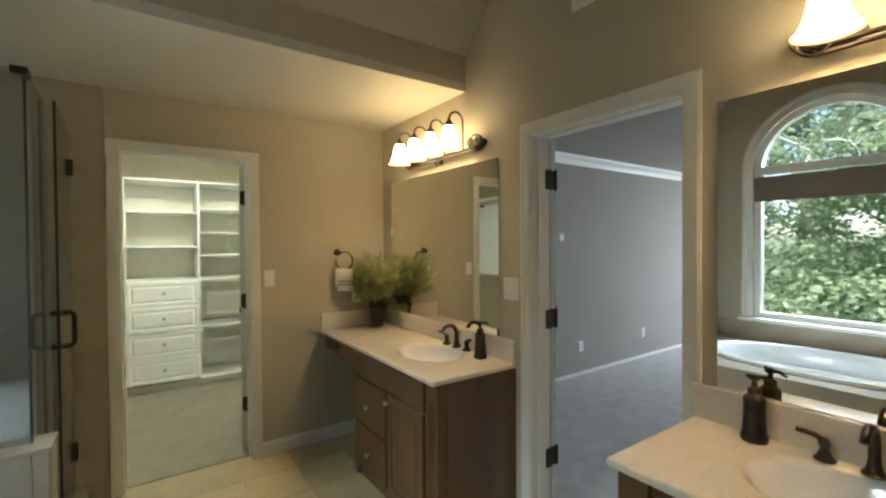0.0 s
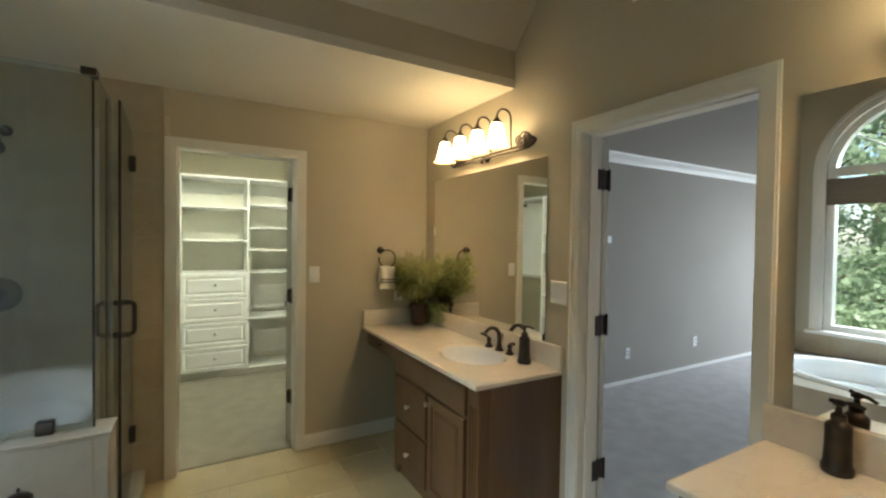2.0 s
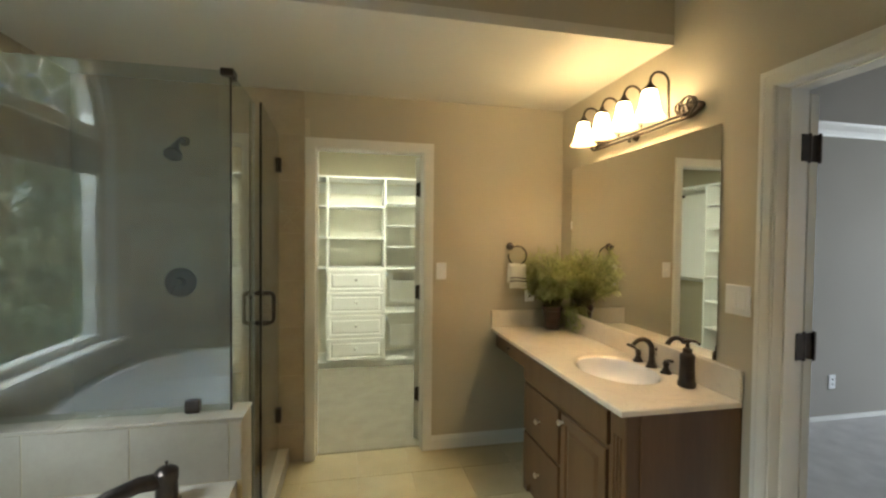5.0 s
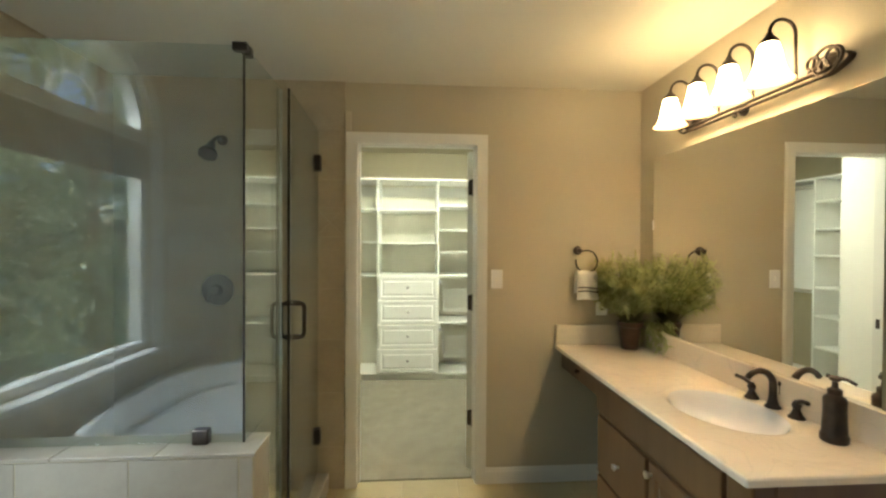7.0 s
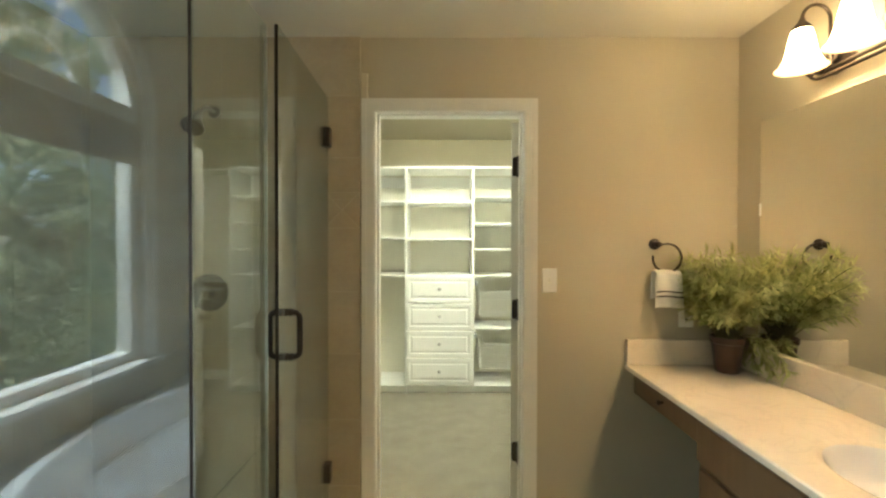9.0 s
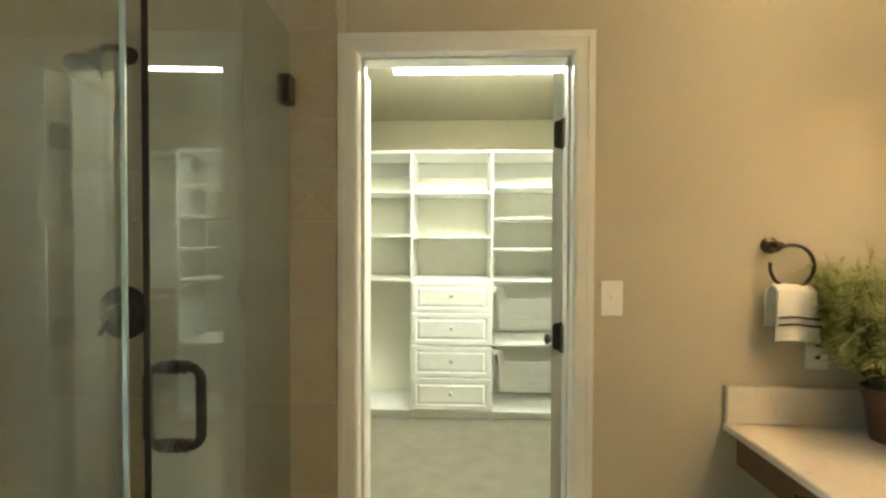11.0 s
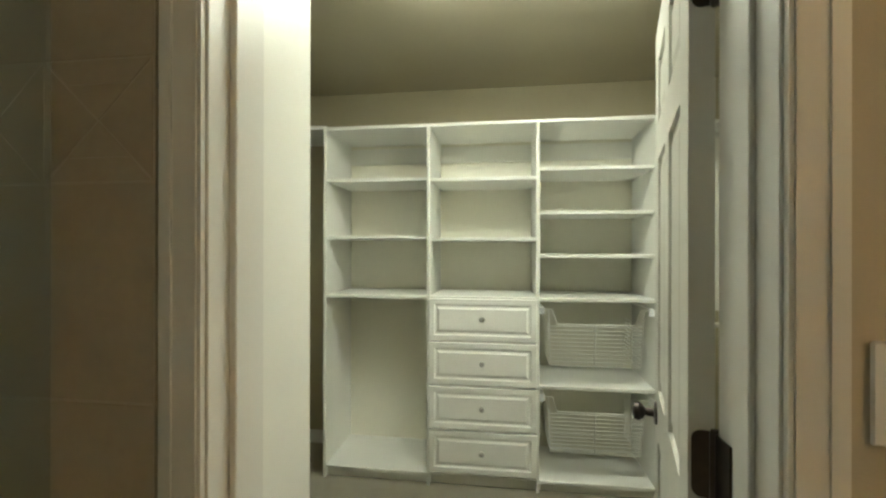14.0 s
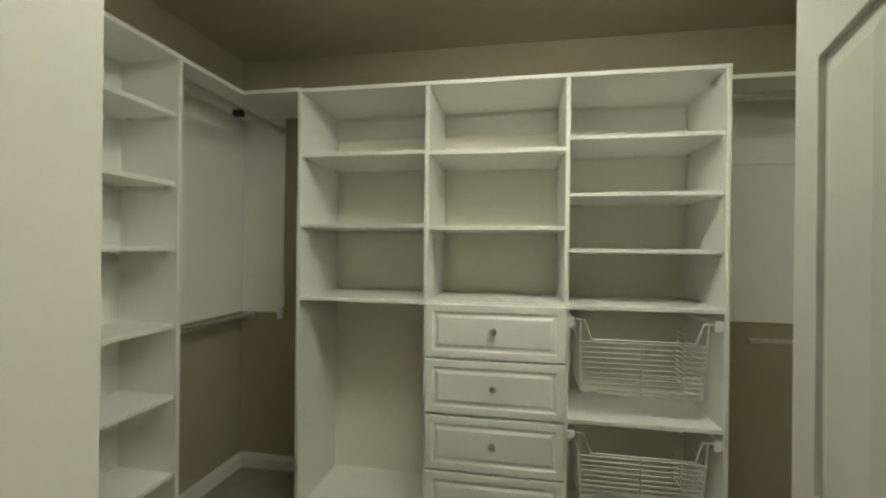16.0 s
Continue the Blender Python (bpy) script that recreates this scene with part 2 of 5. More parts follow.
def tube(bm, pts, r, seg=10, taper=1.0):
    """A round rod along a line of points."""
    pts = [Vector(p) for p in pts]
    rings, last = [], None
    for i, p in enumerate(pts):
        d = (pts[min(i + 1, len(pts) - 1)] - pts[max(i - 1, 0)]).normalized()
        side = last - d * last.dot(d) if last is not None else d.orthogonal()
        side.normalize()
        last = side
        up = d.cross(side)
        rr = r * (1 + (taper - 1) * i / max(1, len(pts) - 1))
        rings.append([bm.verts.new(p + rr * (math.cos(2 * math.pi * k / seg) * side + math.sin(2 * math.pi * k / seg) * up)) for k in range(seg)])
    for a, b in zip(rings, rings[1:]):
        for k in range(seg):
            bm.faces.new((a[k], a[(k + 1) % seg], b[(k + 1) % seg], b[k]))
    bm.faces.new(list(reversed(rings[0])))
    bm.faces.new(rings[-1])
    return bm


def arc(c, r, a0, a1, plane="xz", n=14):
    """Points on an arc in a plane, in degrees."""
    out = []
    for k in range(n + 1):
        a = radians(a0 + (a1 - a0) * k / n)
        u, v = r * math.cos(a), r * math.sin(a)
        d = {"xz": (u, 0, v), "yz": (0, u, v), "xy": (u, v, 0)}[plane]
        out.append(Vector(c) + Vector(d))
    return out


def mesh_of(name, bm, material, smooth=False):
    bmesh.ops.recalc_face_normals(bm, faces=bm.faces)
    me = bpy.data.meshes.new(name)
    bm.to_mesh(me)
    bm.free()
    me.materials.append(material)
    if smooth:
        me.shade_smooth()
        me.set_sharp_from_angle(angle=radians(40))
    return me


def part(name, bm, material, parent, label="", smooth=False):
    """One mesh object under a thing or under a part; the bmesh is in the world's metres."""
    ob = new(name, mesh_of(name, bm, material, smooth))
    ob.parent = parent
    at = Vector()
    up = parent
    while up:
        at += up.location
        up = up.parent
    ob.data.transform(Matrix.Translation(-at))
    return tagged(ob, label)


def thing(name, at, label, category, group=""):
    ob = new(name)
    ob.location = at
    ob.empty_display_size = 0.1
    return tagged(ob, label, category, group)


def structure(name, bm, material, label, category):
    return tagged(new(name, mesh_of(name, bm, material)), label, category, "", "structure")


def piece(name, me, parent, at):
    ob = new(name, me)
    ob.parent = parent
    ob.location = at
    return ob


# ---- the plan ----
NY, EX, WX, SY = 3.51, 1.66, -1.45, -1.60      # faces of the bathroom's walls
SOFFIT, LOW, BULK = 2.405, 2.40, 2.615
DOOR_A, DOOR_B, HEAD = -0.072, 0.636, 2.050     # closet doorway
BED_A, BED_B, BEDHEAD = 1.116, 1.870, 2.025     # bedroom doorway
CW, CE, CN, CH = -1.37, 1.95, 5.95, 2.50       # closet walls and ceiling
BEDY, BEDH = 3.385, 2.415


def vault(x, y):
    return min(3.45, BULK + 1.15 * max(0.0, SOFFIT - y))


# walls of the bathroom
b = bmesh.new()
box(b, (WX - 0.12, NY, 0), (DOOR_A - 0.018, NY + 0.13, 2.8))
box(b, (DOOR_B + 0.018, NY, 0), (CE + 0.12, NY + 0.13, 2.8))
box(b, (DOOR_A - 0.018, NY, HEAD + 0.018), (DOOR_B + 0.018, NY + 0.13, 2.8))
wall_north = structure("wall_north", b, WALL, "tan painted wall with the open closet doorway", "wall")
b = bmesh.new()
box(b, (EX, SY - 0.12, 0), (EX + 0.13, BED_A - 0.018, 3.6))
box(b, (EX, BED_B + 0.018, 0), (EX + 0.13, NY, 3.6))
box(b, (EX, BED_A - 0.018, BEDHEAD + 0.018), (EX + 0.13, BED_B + 0.018, 3.6))
wall_east = structure("wall_east", b, WALL, "tan painted wall behind the vanities", "wall")
WY, WR, WZ0, WZS = 1.440, 0.555, 0.76, 2.13     # window: middle, half width, sill, spring line
b = bmesh.new()
box(b, (WX - 0.14, SY - 0.12, 0), (WX, WY - WR, 3.6))
box(b, (WX - 0.14, WY + WR, 0), (WX, NY, 3.6))
box(b, (WX - 0.14, WY - WR, 0), (WX, WY + WR, WZ0))
N = 24
for k in range(N):
    a0, a1 = math.pi * k / N, math.pi * (k + 1) / N
    y0, y1 = WY - WR * math.cos(a0), WY - WR * math.cos(a1)
    z0, z1 = WZS + WR * math.sin(a0), WZS + WR * math.sin(a1)
    vs = [b.verts.new((x, y, z)) for x in (WX - 0.14, WX) for y, z in ((y0, z0), (y1, z1), (y1, 3.6), (y0, 3.6))]
    for f in ((0, 1, 2, 3), (4, 5, 6, 7), (0, 1, 5, 4), (2, 3, 7, 6)):
        b.faces.new([vs[i] for i in f])
wall_west = structure("wall_west", b, WALL, "tan painted wall with an arched window", "wall")
structure("wall_south", block((WX - 0.12, SY - 0.12, 0), (EX, SY, 3.6)), WALL, "plain tan painted wall", "wall")
# ceilings
b = bmesh.new()
box(b, (WX, SOFFIT, LOW), (EX, NY, LOW + 0.05))
structure("ceiling_low", b, CEIL, "low flat cream painted ceiling", "ceiling")
structure("wall_soffit", block((WX, SOFFIT, LOW + 0.05), (EX, SOFFIT + 0.10, 3.6)), WALL, "tan painted bulkhead above the low ceiling", "wall")
b = bmesh.new()
NX, NYG = 4, 24
grid = [[b.verts.new((WX + (EX - WX) * i / NX, SY + (SOFFIT - SY) * j / NYG, vault(WX + (EX - WX) * i / NX, SY + (SOFFIT - SY) * j / NYG))) for j in range(NYG + 1)] for i in range(NX + 1)]
for i in range(NX):
    for j in range(NYG):
        b.faces.new((grid[i][j], grid[i + 1][j], grid[i + 1][j + 1], grid[i][j + 1]))
bmesh.ops.solidify(b, geom=b.faces[:], thickness=-0.06)
structure("ceiling_vault", b, CEIL, "sloping vaulted cream painted ceiling", "ceiling")
structure("roof_slab", block((-1.7, -2.4, 3.62), (8.3, 6.2, 3.7)), SIDING, "plain roof slab over the rooms", "roof")
# floors
floor = structure("floor", block((WX - 0.12, SY - 0.12, -0.12), (EX + 0.06, NY + 0.06, -0.0025)), GROUT, "cream ceramic tile bathroom floor", "floor")
structure("floor_closet", block((CW - 0.12, NY + 0.06, -0.12), (CE + 0.12, CN + 0.12, 0.006)), CARPET, "beige cut-pile carpet in the closet", "floor")
structure("floor_bedroom", block((EX + 0.06, -2.2, -0.12), (8.2, BEDY + 0.12, 0.006)), BEDCARPET, "greyish cut-pile carpet in the bedroom", "floor")
# closet shell
structure("wall_closet_west", block((CW - 0.12, NY + 0.13, 0), (CW, CN + 0.12, 2.8)), CLOSETWALL, "beige painted closet wall", "wall")
structure("wall_closet_east", block((CE, NY + 0.13, 0), (CE + 0.12, CN + 0.12, 2.8)), CLOSETWALL, "beige painted closet wall", "wall")
# Added wall: keeps the gap beside the open closet door dark.
structure("wall_gap_backing", block((0.93, NY + 0.145, 0), (1.03, 4.28, CH)), CLOSETWALL, "added beige wall behind the open closet door, darkening its gap", "wall")
structure("wall_closet_north", block((CW, CN, 0), (CE, CN + 0.12, 2.8)), CLOSETWALL, "beige painted closet wall behind the shelving", "wall")
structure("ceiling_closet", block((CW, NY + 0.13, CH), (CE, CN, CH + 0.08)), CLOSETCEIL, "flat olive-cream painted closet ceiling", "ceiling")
b = bmesh.new()
box(b, (CW, NY + 0.13, 0), (DOOR_A - 0.018, NY + 0.136, CH))
box(b, (DOOR_B + 0.018, NY + 0.13, 0), (CE, NY + 0.136, CH))
box(b, (DOOR_A - 0.018, NY + 0.13, HEAD + 0.018), (DOOR_B + 0.018, NY + 0.136, CH))
structure("wall_closet_south", b, CLOSETWALL, "beige painted wall on the closet side of the doorway", "wall")
# bedroom shell
structure("wall_bedroom_north", block((EX + 0.13, BEDY, 0), (8.2, BEDY + 0.12, 2.8)), BEDWALL, "grey-taupe painted bedroom wall", "wall")
b = bmesh.new()
box(b, (EX + 0.13, -2.2, 0), (EX + 0.136, BED_A - 0.018, BEDH))
box(b, (EX + 0.13, BED_B + 0.018, 0), (EX + 0.136, BEDY, BEDH))
box(b, (EX + 0.13, BED_A - 0.018, BEDHEAD + 0.018), (EX + 0.136, BED_B + 0.018, BEDH))
structure("wall_bedroom_west", b, BEDWALL, "grey-taupe painted wall around the bathroom doorway", "wall")
b = bmesh.new()
box(b, (8.08, -2.2, 0), (8.2, BEDY, 0.7))
box(b, (8.08, -2.2, 2.2), (8.2, BEDY, 2.8))
box(b, (8.08, -2.2, 0.7), (8.2, 0.2, 2.2))
box(b, (8.08, 2.4, 0.7), (8.2, BEDY, 2.2))
structure("wall_bedroom_east", b, BEDWALL, "grey-taupe painted wall with a wide window", "wall")
structure("wall_bedroom_south", block((EX + 0.13, -2.32, 0), (8.2, -2.2, 2.8)), BEDWALL, "grey-taupe painted bedroom wall", "wall")
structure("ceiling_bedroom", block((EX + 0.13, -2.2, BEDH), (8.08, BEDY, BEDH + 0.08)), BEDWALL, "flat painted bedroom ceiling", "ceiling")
day = new("bedroom_daylight", bpy.data.lights.new("bedroom_daylight", "AREA"))
day.data.shape, day.data.size, day.data.size_y, day.data.energy, day.data.color = "RECTANGLE", 2.1, 1.4, BEDROOM, (0.82, 0.90, 1.0)
day.matrix_world = look((8.05, 1.3, 1.42), (5.6, 1.9, -0.9))
b = bmesh.new()
prof = ((0.0, 0.095), (0.012, 0.092), (0.016, 0.080), (0.034, 0.052), (0.060, 0.030), (0.074, 0.016), (0.078, 0.0), (0.0, 0.0))
rows = [[b.verts.new((x, BEDY - d, BEDH - h)) for d, h in prof] for x in (EX + 0.137, 8.08)]
for k in range(len(prof)):
    b.faces.new((rows[0][k], rows[0][(k + 1) % 8], rows[1][(k + 1) % 8], rows[1][k]))
for r in rows:
    b.faces.new(r)
structure("trim_crown", b, TRIM, "white crown moulding along the bedroom wall", "moulding")


def skirting(name, lo, hi, axis, out, label, k=1.0):
    """A baseboard with a stepped top between two ends on a wall face; out: the way into the room."""
    b = bmesh.new()
    for t, z0, z1 in ((0.014, 0.0, 0.075), (0.009, 0.075, 0.088), (0.005, 0.088, 0.095)):
        a, c = list(lo), list(hi)
        i = 1 if axis == "x" else 0
        a[i], c[i] = min(lo[i], lo[i] + out * t), max(lo[i], lo[i] + out * t)
        box(b, (a[0], a[1], z0 * k), (c[0], c[1], z1 * k))
    return structure(name, b, TRIM, label, "baseboard")


skirting("baseboard_north", (0.700, NY), (EX, NY), "x", -1, "white painted baseboard under the vanity")
skirting("baseboard_bedroom", (EX + 0.14, BEDY), (8.08, BEDY), "x", -1, "white painted bedroom baseboard", 0.4)
skirting("baseboard_closet_north", (CW, CN), (-0.77, CN), "x", -1, "white painted closet baseboard")
skirting("baseboard_closet_east_end", (1.19, CN), (CE, CN), "x", -1, "white painted closet baseboard")
skirting("baseboard_closet_west", (CW, 3.66), (CW, CN), "y", 1, "white painted closet baseboard")

# ---- doorways ----


def casing(name, axis, a, c, head, face, out, label):
    """A moulded door surround on a wall face: two legs and a head with stepped profile, 63 mm wide."""
    steps = ((0.0, 0.063, 0.011), (0.006, 0.058, 0.0135), (0.040, 0.055, 0.0165))
    b = bmesh.new()
    for i0, i1, t in steps:
        lo, hi = min(face, face + out * t), max(face, face + out * t)
        for p, q, z0, z1 in ((a - i1, a - i0, 0.0, head + i0), (c + i0, c + i1, 0.0, head + i0), (a - i1, c + i1, head + i0, head + i1)):
            if axis == "x":
                box(b, (p, lo, z0), (q, hi, z1))
            else:
                box(b, (lo, p, z0), (hi, q, z1))
    return structure(name, b, TRIM, label, "door trim")


casing("trim_closet_door", "x", DOOR_A - 0.004, DOOR_B + 0.004, HEAD - 0.005, NY, -1, "white moulded casing round the closet doorway")
casing("trim_bedroom_door", "y", BED_A - 0.004, BED_B + 0.004, BEDHEAD + 0.004, EX, -1, "white moulded casing round the bedroom doorway")


def jamb(name, axis, a, c, head, face, stop0, stop1, label):
    """A door lining: two uprights and a head, each a board of its own with its stop moulding."""
    ob = tagged(new(name), label, "door jamb", "", "structure")
    ob.location = ((a + c) / 2, face, 0) if axis == "x" else (face, (a + c) / 2, 0)

    def board(title, p, q, z0, z1, sp, sq, sz0, sz1):
        b = bmesh.new()
        for u, v, w0, w1, d0, d1 in ((p, q, z0, z1, face - 0.002, face + 0.138), (sp, sq, sz0, sz1, face + stop0, face + stop1)):
            box(b, (u, d0, w0) if axis == "x" else (d0, u, w0), (v, d1, w1) if axis == "x" else (d1, v, w1), 0.0015)
        part(title, b, TRIM, ob)

    board("upright", a - 0.018, a, 0, head + 0.018, a, a + 0.011, 0, head)
    board("upright", c, c + 0.018, 0, head + 0.018, c - 0.008, c, 0, head)
    board("head", a, c, head, head + 0.018, a + 0.011, c - 0.008, head - 0.006, head)
    return ob


jamb("jamb_closet", "x", DOOR_A, DOOR_B, HEAD, NY, 0.045, 0.082, "white painted jamb and stop of the closet doorway")
jamb("jamb_bedroom", "y", BED_A, BED_B, BEDHEAD, EX, 0.045, 0.090, "white painted jamb and stop of the bedroom doorway")


def hinge_leaf(b, y0, y1, z, x):
    """A hinge plate with two rounded corners on the free side, lying across a door's edge."""
    rad, hz = 0.014, 0.05
    ring = [(y0, z - hz)] + [(y1 - rad + rad * math.cos(a), z - hz + rad + rad * math.sin(a)) for a in (-1.57, -1.18, -0.79, -0.39, 0)]
    ring += [(y1 - rad + rad * math.cos(a), z + hz - rad + rad * math.sin(a)) for a in (0, 0.39, 0.79, 1.18, 1.57)] + [(y0, z + hz)]
    vs = [[b.verts.new((q, y, zz)) for y, zz in ring] for q in (x, 0.0)]
    n = len(ring)
    b.faces.new(vs[0])
    b.faces.new(vs[1][::-1])
    for k in range(n):
        b.faces.new((vs[0][k], vs[1][k], vs[1][(k + 1) % n], vs[0][(k + 1) % n]))


def panel_door(name, w, h, hinge, angle, label):
    """A six-panel door: local x runs from the hinge to the free edge, y through the thickness."""
    t = 0.035
    door = thing(name, hinge, label, "door")
    b = bmesh.new()
    box(b, (0, 0.009, 0), (w, t - 0.009, h))
    st, mid = 0.105, w / 2
    rails = ((0, 0.22), (0.85, 0.99), (1.64, 1.74), (h - 0.11, h))
    for y0, y1 in ((0, 0.009), (t - 0.009, t)):
        box(b, (0, y0, 0), (st, y1, h))
        box(b, (w - st, y0, 0), (w, y1, h))
        for z0, z1 in rails:
            box(b, (st, y0, z0), (w - st, y1, z1))
        for (_, z0), (z1, _) in zip(rails, rails[1:]):
            box(b, (mid - 0.045, y0, z0), (mid + 0.045, y1, z1))
    leaf = new("leaf", mesh_of("leaf", b, DOORWHITE))
    leaf.parent = door
    for (_, z0), (z1, _) in zip(rails, rails[1:]):
        for x0, x1 in ((st, mid - 0.045), (mid + 0.045, w - st)):
            b = bmesh.new()
            for y, s in ((0.009, -1), (t - 0.009, 1)):
                vs = []
                for d, o in ((0.012, 0.0), (0.038, 0.0065)):
                    vs.append([b.verts.new((x, y + s * o, z)) for x, z in ((x0 + d, z0 + d), (x1 - d, z0 + d), (x1 - d, z1 - d), (x0 + d, z1 - d))])
                for k in range(4):
                    b.faces.new((vs[0][k], vs[0][(k + 1) % 4], vs[1][(k + 1) % 4], vs[1][k]))
                b.faces.new(vs[1])
            p = new("raised_panel", mesh_of("raised_panel", b, DOORWHITE))
            p.parent = door
    for s, y in ((-1, 0.0), (1, t)):
        b = bmesh.new()
        rot = Matrix.Rotation(radians(90 if s < 0 else -90), 3, "X")
        lathe(b, ((0.032, 0), (0.032, 0.006), (0.012, 0.009), (0.011, 0.03), (0.02, 0.036), (0.027, 0.048), (0.024, 0.06), (0.010, 0.066)), (w - 0.062, y, 0.915), rot)
        k = new("knob", mesh_of("knob", b, BRONZE, True))
        k.parent = door
        tagged(k, "oil-rubbed bronze knob")
    for z in (0.328, 1.066, 1.800):
        b = bmesh.new()
        hinge_leaf(b, 0.0, t - 0.004, z, -0.003)
        lathe(b, ((0.004, -0.055), (0.0065, -0.05), (0.0065, 0.05), (0.004, 0.055)), (-0.006, -0.003, z), None, 12)
        hg = new("hinge", mesh_of("hinge", b, BRONZE))
        hg.parent = door
        tagged(hg, "dark bronze butt hinge")
    door.rotation_euler = (0, 0, radians(angle))
    return door


panel_door("closet_door", 0.705, 2.025, (0.637, NY + 0.151, 0.012), 75.3, "white six-panel door standing open into the closet")
panel_door("bedroom_door", 0.735, 2.00, (EX + 0.186, BED_B + 0.004, 0.012), 89.2, "white six-panel door folded back against the bedroom wall")
b = bmesh.new()
for z in (0.340, 1.078, 1.812):
    box(b, (EX + 0.104, BED_B - 0.005, z - 0.05), (EX + 0.139, BED_B - 0.001, z + 0.05), 0.0008)
    lathe(b, ((0.004, -0.055), (0.0065, -0.05), (0.0065, 0.05), (0.004, 0.055)), (EX + 0.144, BED_B + 0.000, z), None, 12)
for z in (0.340, 1.078, 1.812):
    box(b, (DOOR_B - 0.004, NY + 0.098, z - 0.05), (DOOR_B - 0.0005, NY + 0.139, z + 0.05), 0.0008)
    lathe(b, ((0.004, -0.055), (0.0065, -0.05), (0.0065, 0.05), (0.004, 0.055)), (DOOR_B - 0.002, NY + 0.1455, z), None, 12)
tagged(new("jamb_hinge_leaves", mesh_of("jamb_hinge_leaves", b, BRONZE)), "dark bronze hinge leaves let into the jamb", "hinge", "", "structure")
strike = thing("strike_plate", (DOOR_A, NY + 0.10, 0.927), "dark bronze strike plate in the closet jamb", "strike plate")
part("plate", block((DOOR_A, NY + 0.088, 0.895), (DOOR_A + 0.002, NY + 0.116, 0.96)), BRONZE, strike)

# ---- closet shelving ----
UX, UF, UB, UT = (-0.75, -0.108, 0.526, 1.17), 5.495, CN - 0.003, 2.14
T = 0.019
unit = thing("closet_shelving_unit", (0.21, UF, 0.006), "white melamine closet unit with shelves and four drawers", "closet unit")
for x in UX:
    part("gable", block((x - T / 2, UF, 0.006), (x + T / 2, UB, UT - T), 0.001), MELAMINE, unit)
part("top_shelf", block((UX[0] - T / 2, UF - 0.004, UT - T), (UX[3] + T / 2, UB, UT), 0.0015), MELAMINE, unit)
BAYS = [(UX[i] + T / 2, UX[i + 1] - T / 2) for i in range(3)]


def shelf(bay, z, inset=0.012, name="shelf"):
    part(name, block((bay[0], UF + inset, z - T), (bay[1], UB - 0.008, z), 0.0015), MELAMINE, unit)
    for x in (bay[0], bay[1]):
        for y in (UF + 0.05, UB - 0.06):
            s = 1 if x == bay[0] else -1
            b = bmesh.new()
            lathe(b, ((0.004, 0), (0.004, 0.012), (0.006, 0.013), (0.006, 0.017)), (x, y, z - T - 0.006), Matrix.Rotation(radians(90 * s), 3, "Y"), 8)
            part("shelf_pin", b, CHROME, unit, "nickel shelf pin")


for z in (1.826, 1.479):
    shelf(BAYS[0], z)
for z in (1.82, 1.468):
    shelf(BAYS[1], z)
for z in (1.868, 1.617, 1.370):
    shelf(BAYS[2], z)
for bay in BAYS:
    part("fixed_shelf", block((bay[0], UF - 0.001, 1.122 - T), (bay[1], UB - 0.008, 1.122), 0.0015), MELAMINE, unit)
    part("back_panel", block((bay[0], UB - 0.008, 0.06), (bay[1], UB, UT - T)), CREAMBACK, unit)
    part("bottom_shelf", block((bay[0], UF + 0.001, 0.080 - T), (bay[1], UB - 0.008, 0.080), 0.0015), MELAMINE, unit)
    part("back_rail", block((bay[0], UB - 0.016, 1.99), (bay[1], UB - 0.0085, 2.10), 0.002), MELAMINE, unit)
part("middle_shelf", block((BAYS[2][0], UF - 0.001, 0.622 - T), (BAYS[2][1], UB - 0.008, 0.622), 0.0015), MELAMINE, unit)
for bay in BAYS:
    part("kick_board", block((bay[0], UF + 0.03, 0.008), (bay[1], UF + 0.048, 0.061)), MELAMINE, unit)


def drawer_front(x0, x1, z0, z1, y):
    """A routed drawer front facing -y, with a raised field inside a groove."""
    b = bmesh.new()
    loops = []
    for d, o in ((0, 0), (0, -0.016), (0.004, -0.019), (0.034, -0.019), (0.040, -0.012), (0.050, -0.012), (0.062, -0.019)):
        loops.append([b.verts.new((x, y + o, z)) for x, z in ((x0 + d, z0 + d), (x1 - d, z0 + d), (x1 - d, z1 - d), (x0 + d, z1 - d))])
    for p, q in zip(loops, loops[1:]):
        for k in range(4):
            b.faces.new((p[k], p[(k + 1) % 4], q[(k + 1) % 4], q[k]))
    b.faces.new(loops[0])
    b.faces.new(loops[-1])
    return b


for zc in (0.987, 0.732, 0.475, 0.218):
    dr = part("drawer", drawer_front(UX[1] + 0.004, UX[2] - 0.004, zc - 0.1234, zc + 0.1234, UF - 0.001), MELAMINE, unit)
    b = bmesh.new()
    lathe(b, ((0.008, 0), (0.007, 0.012), (0.013, 0.018), (0.016, 0.025), (0.013, 0.031), (0.004, 0.033)), (0.209, UF - 0.020, zc + 0.008), Matrix.Rotation(radians(90), 3, "X"), 16)
    part("knob", b, NICKEL, dr, "round nickel drawer knob", True)


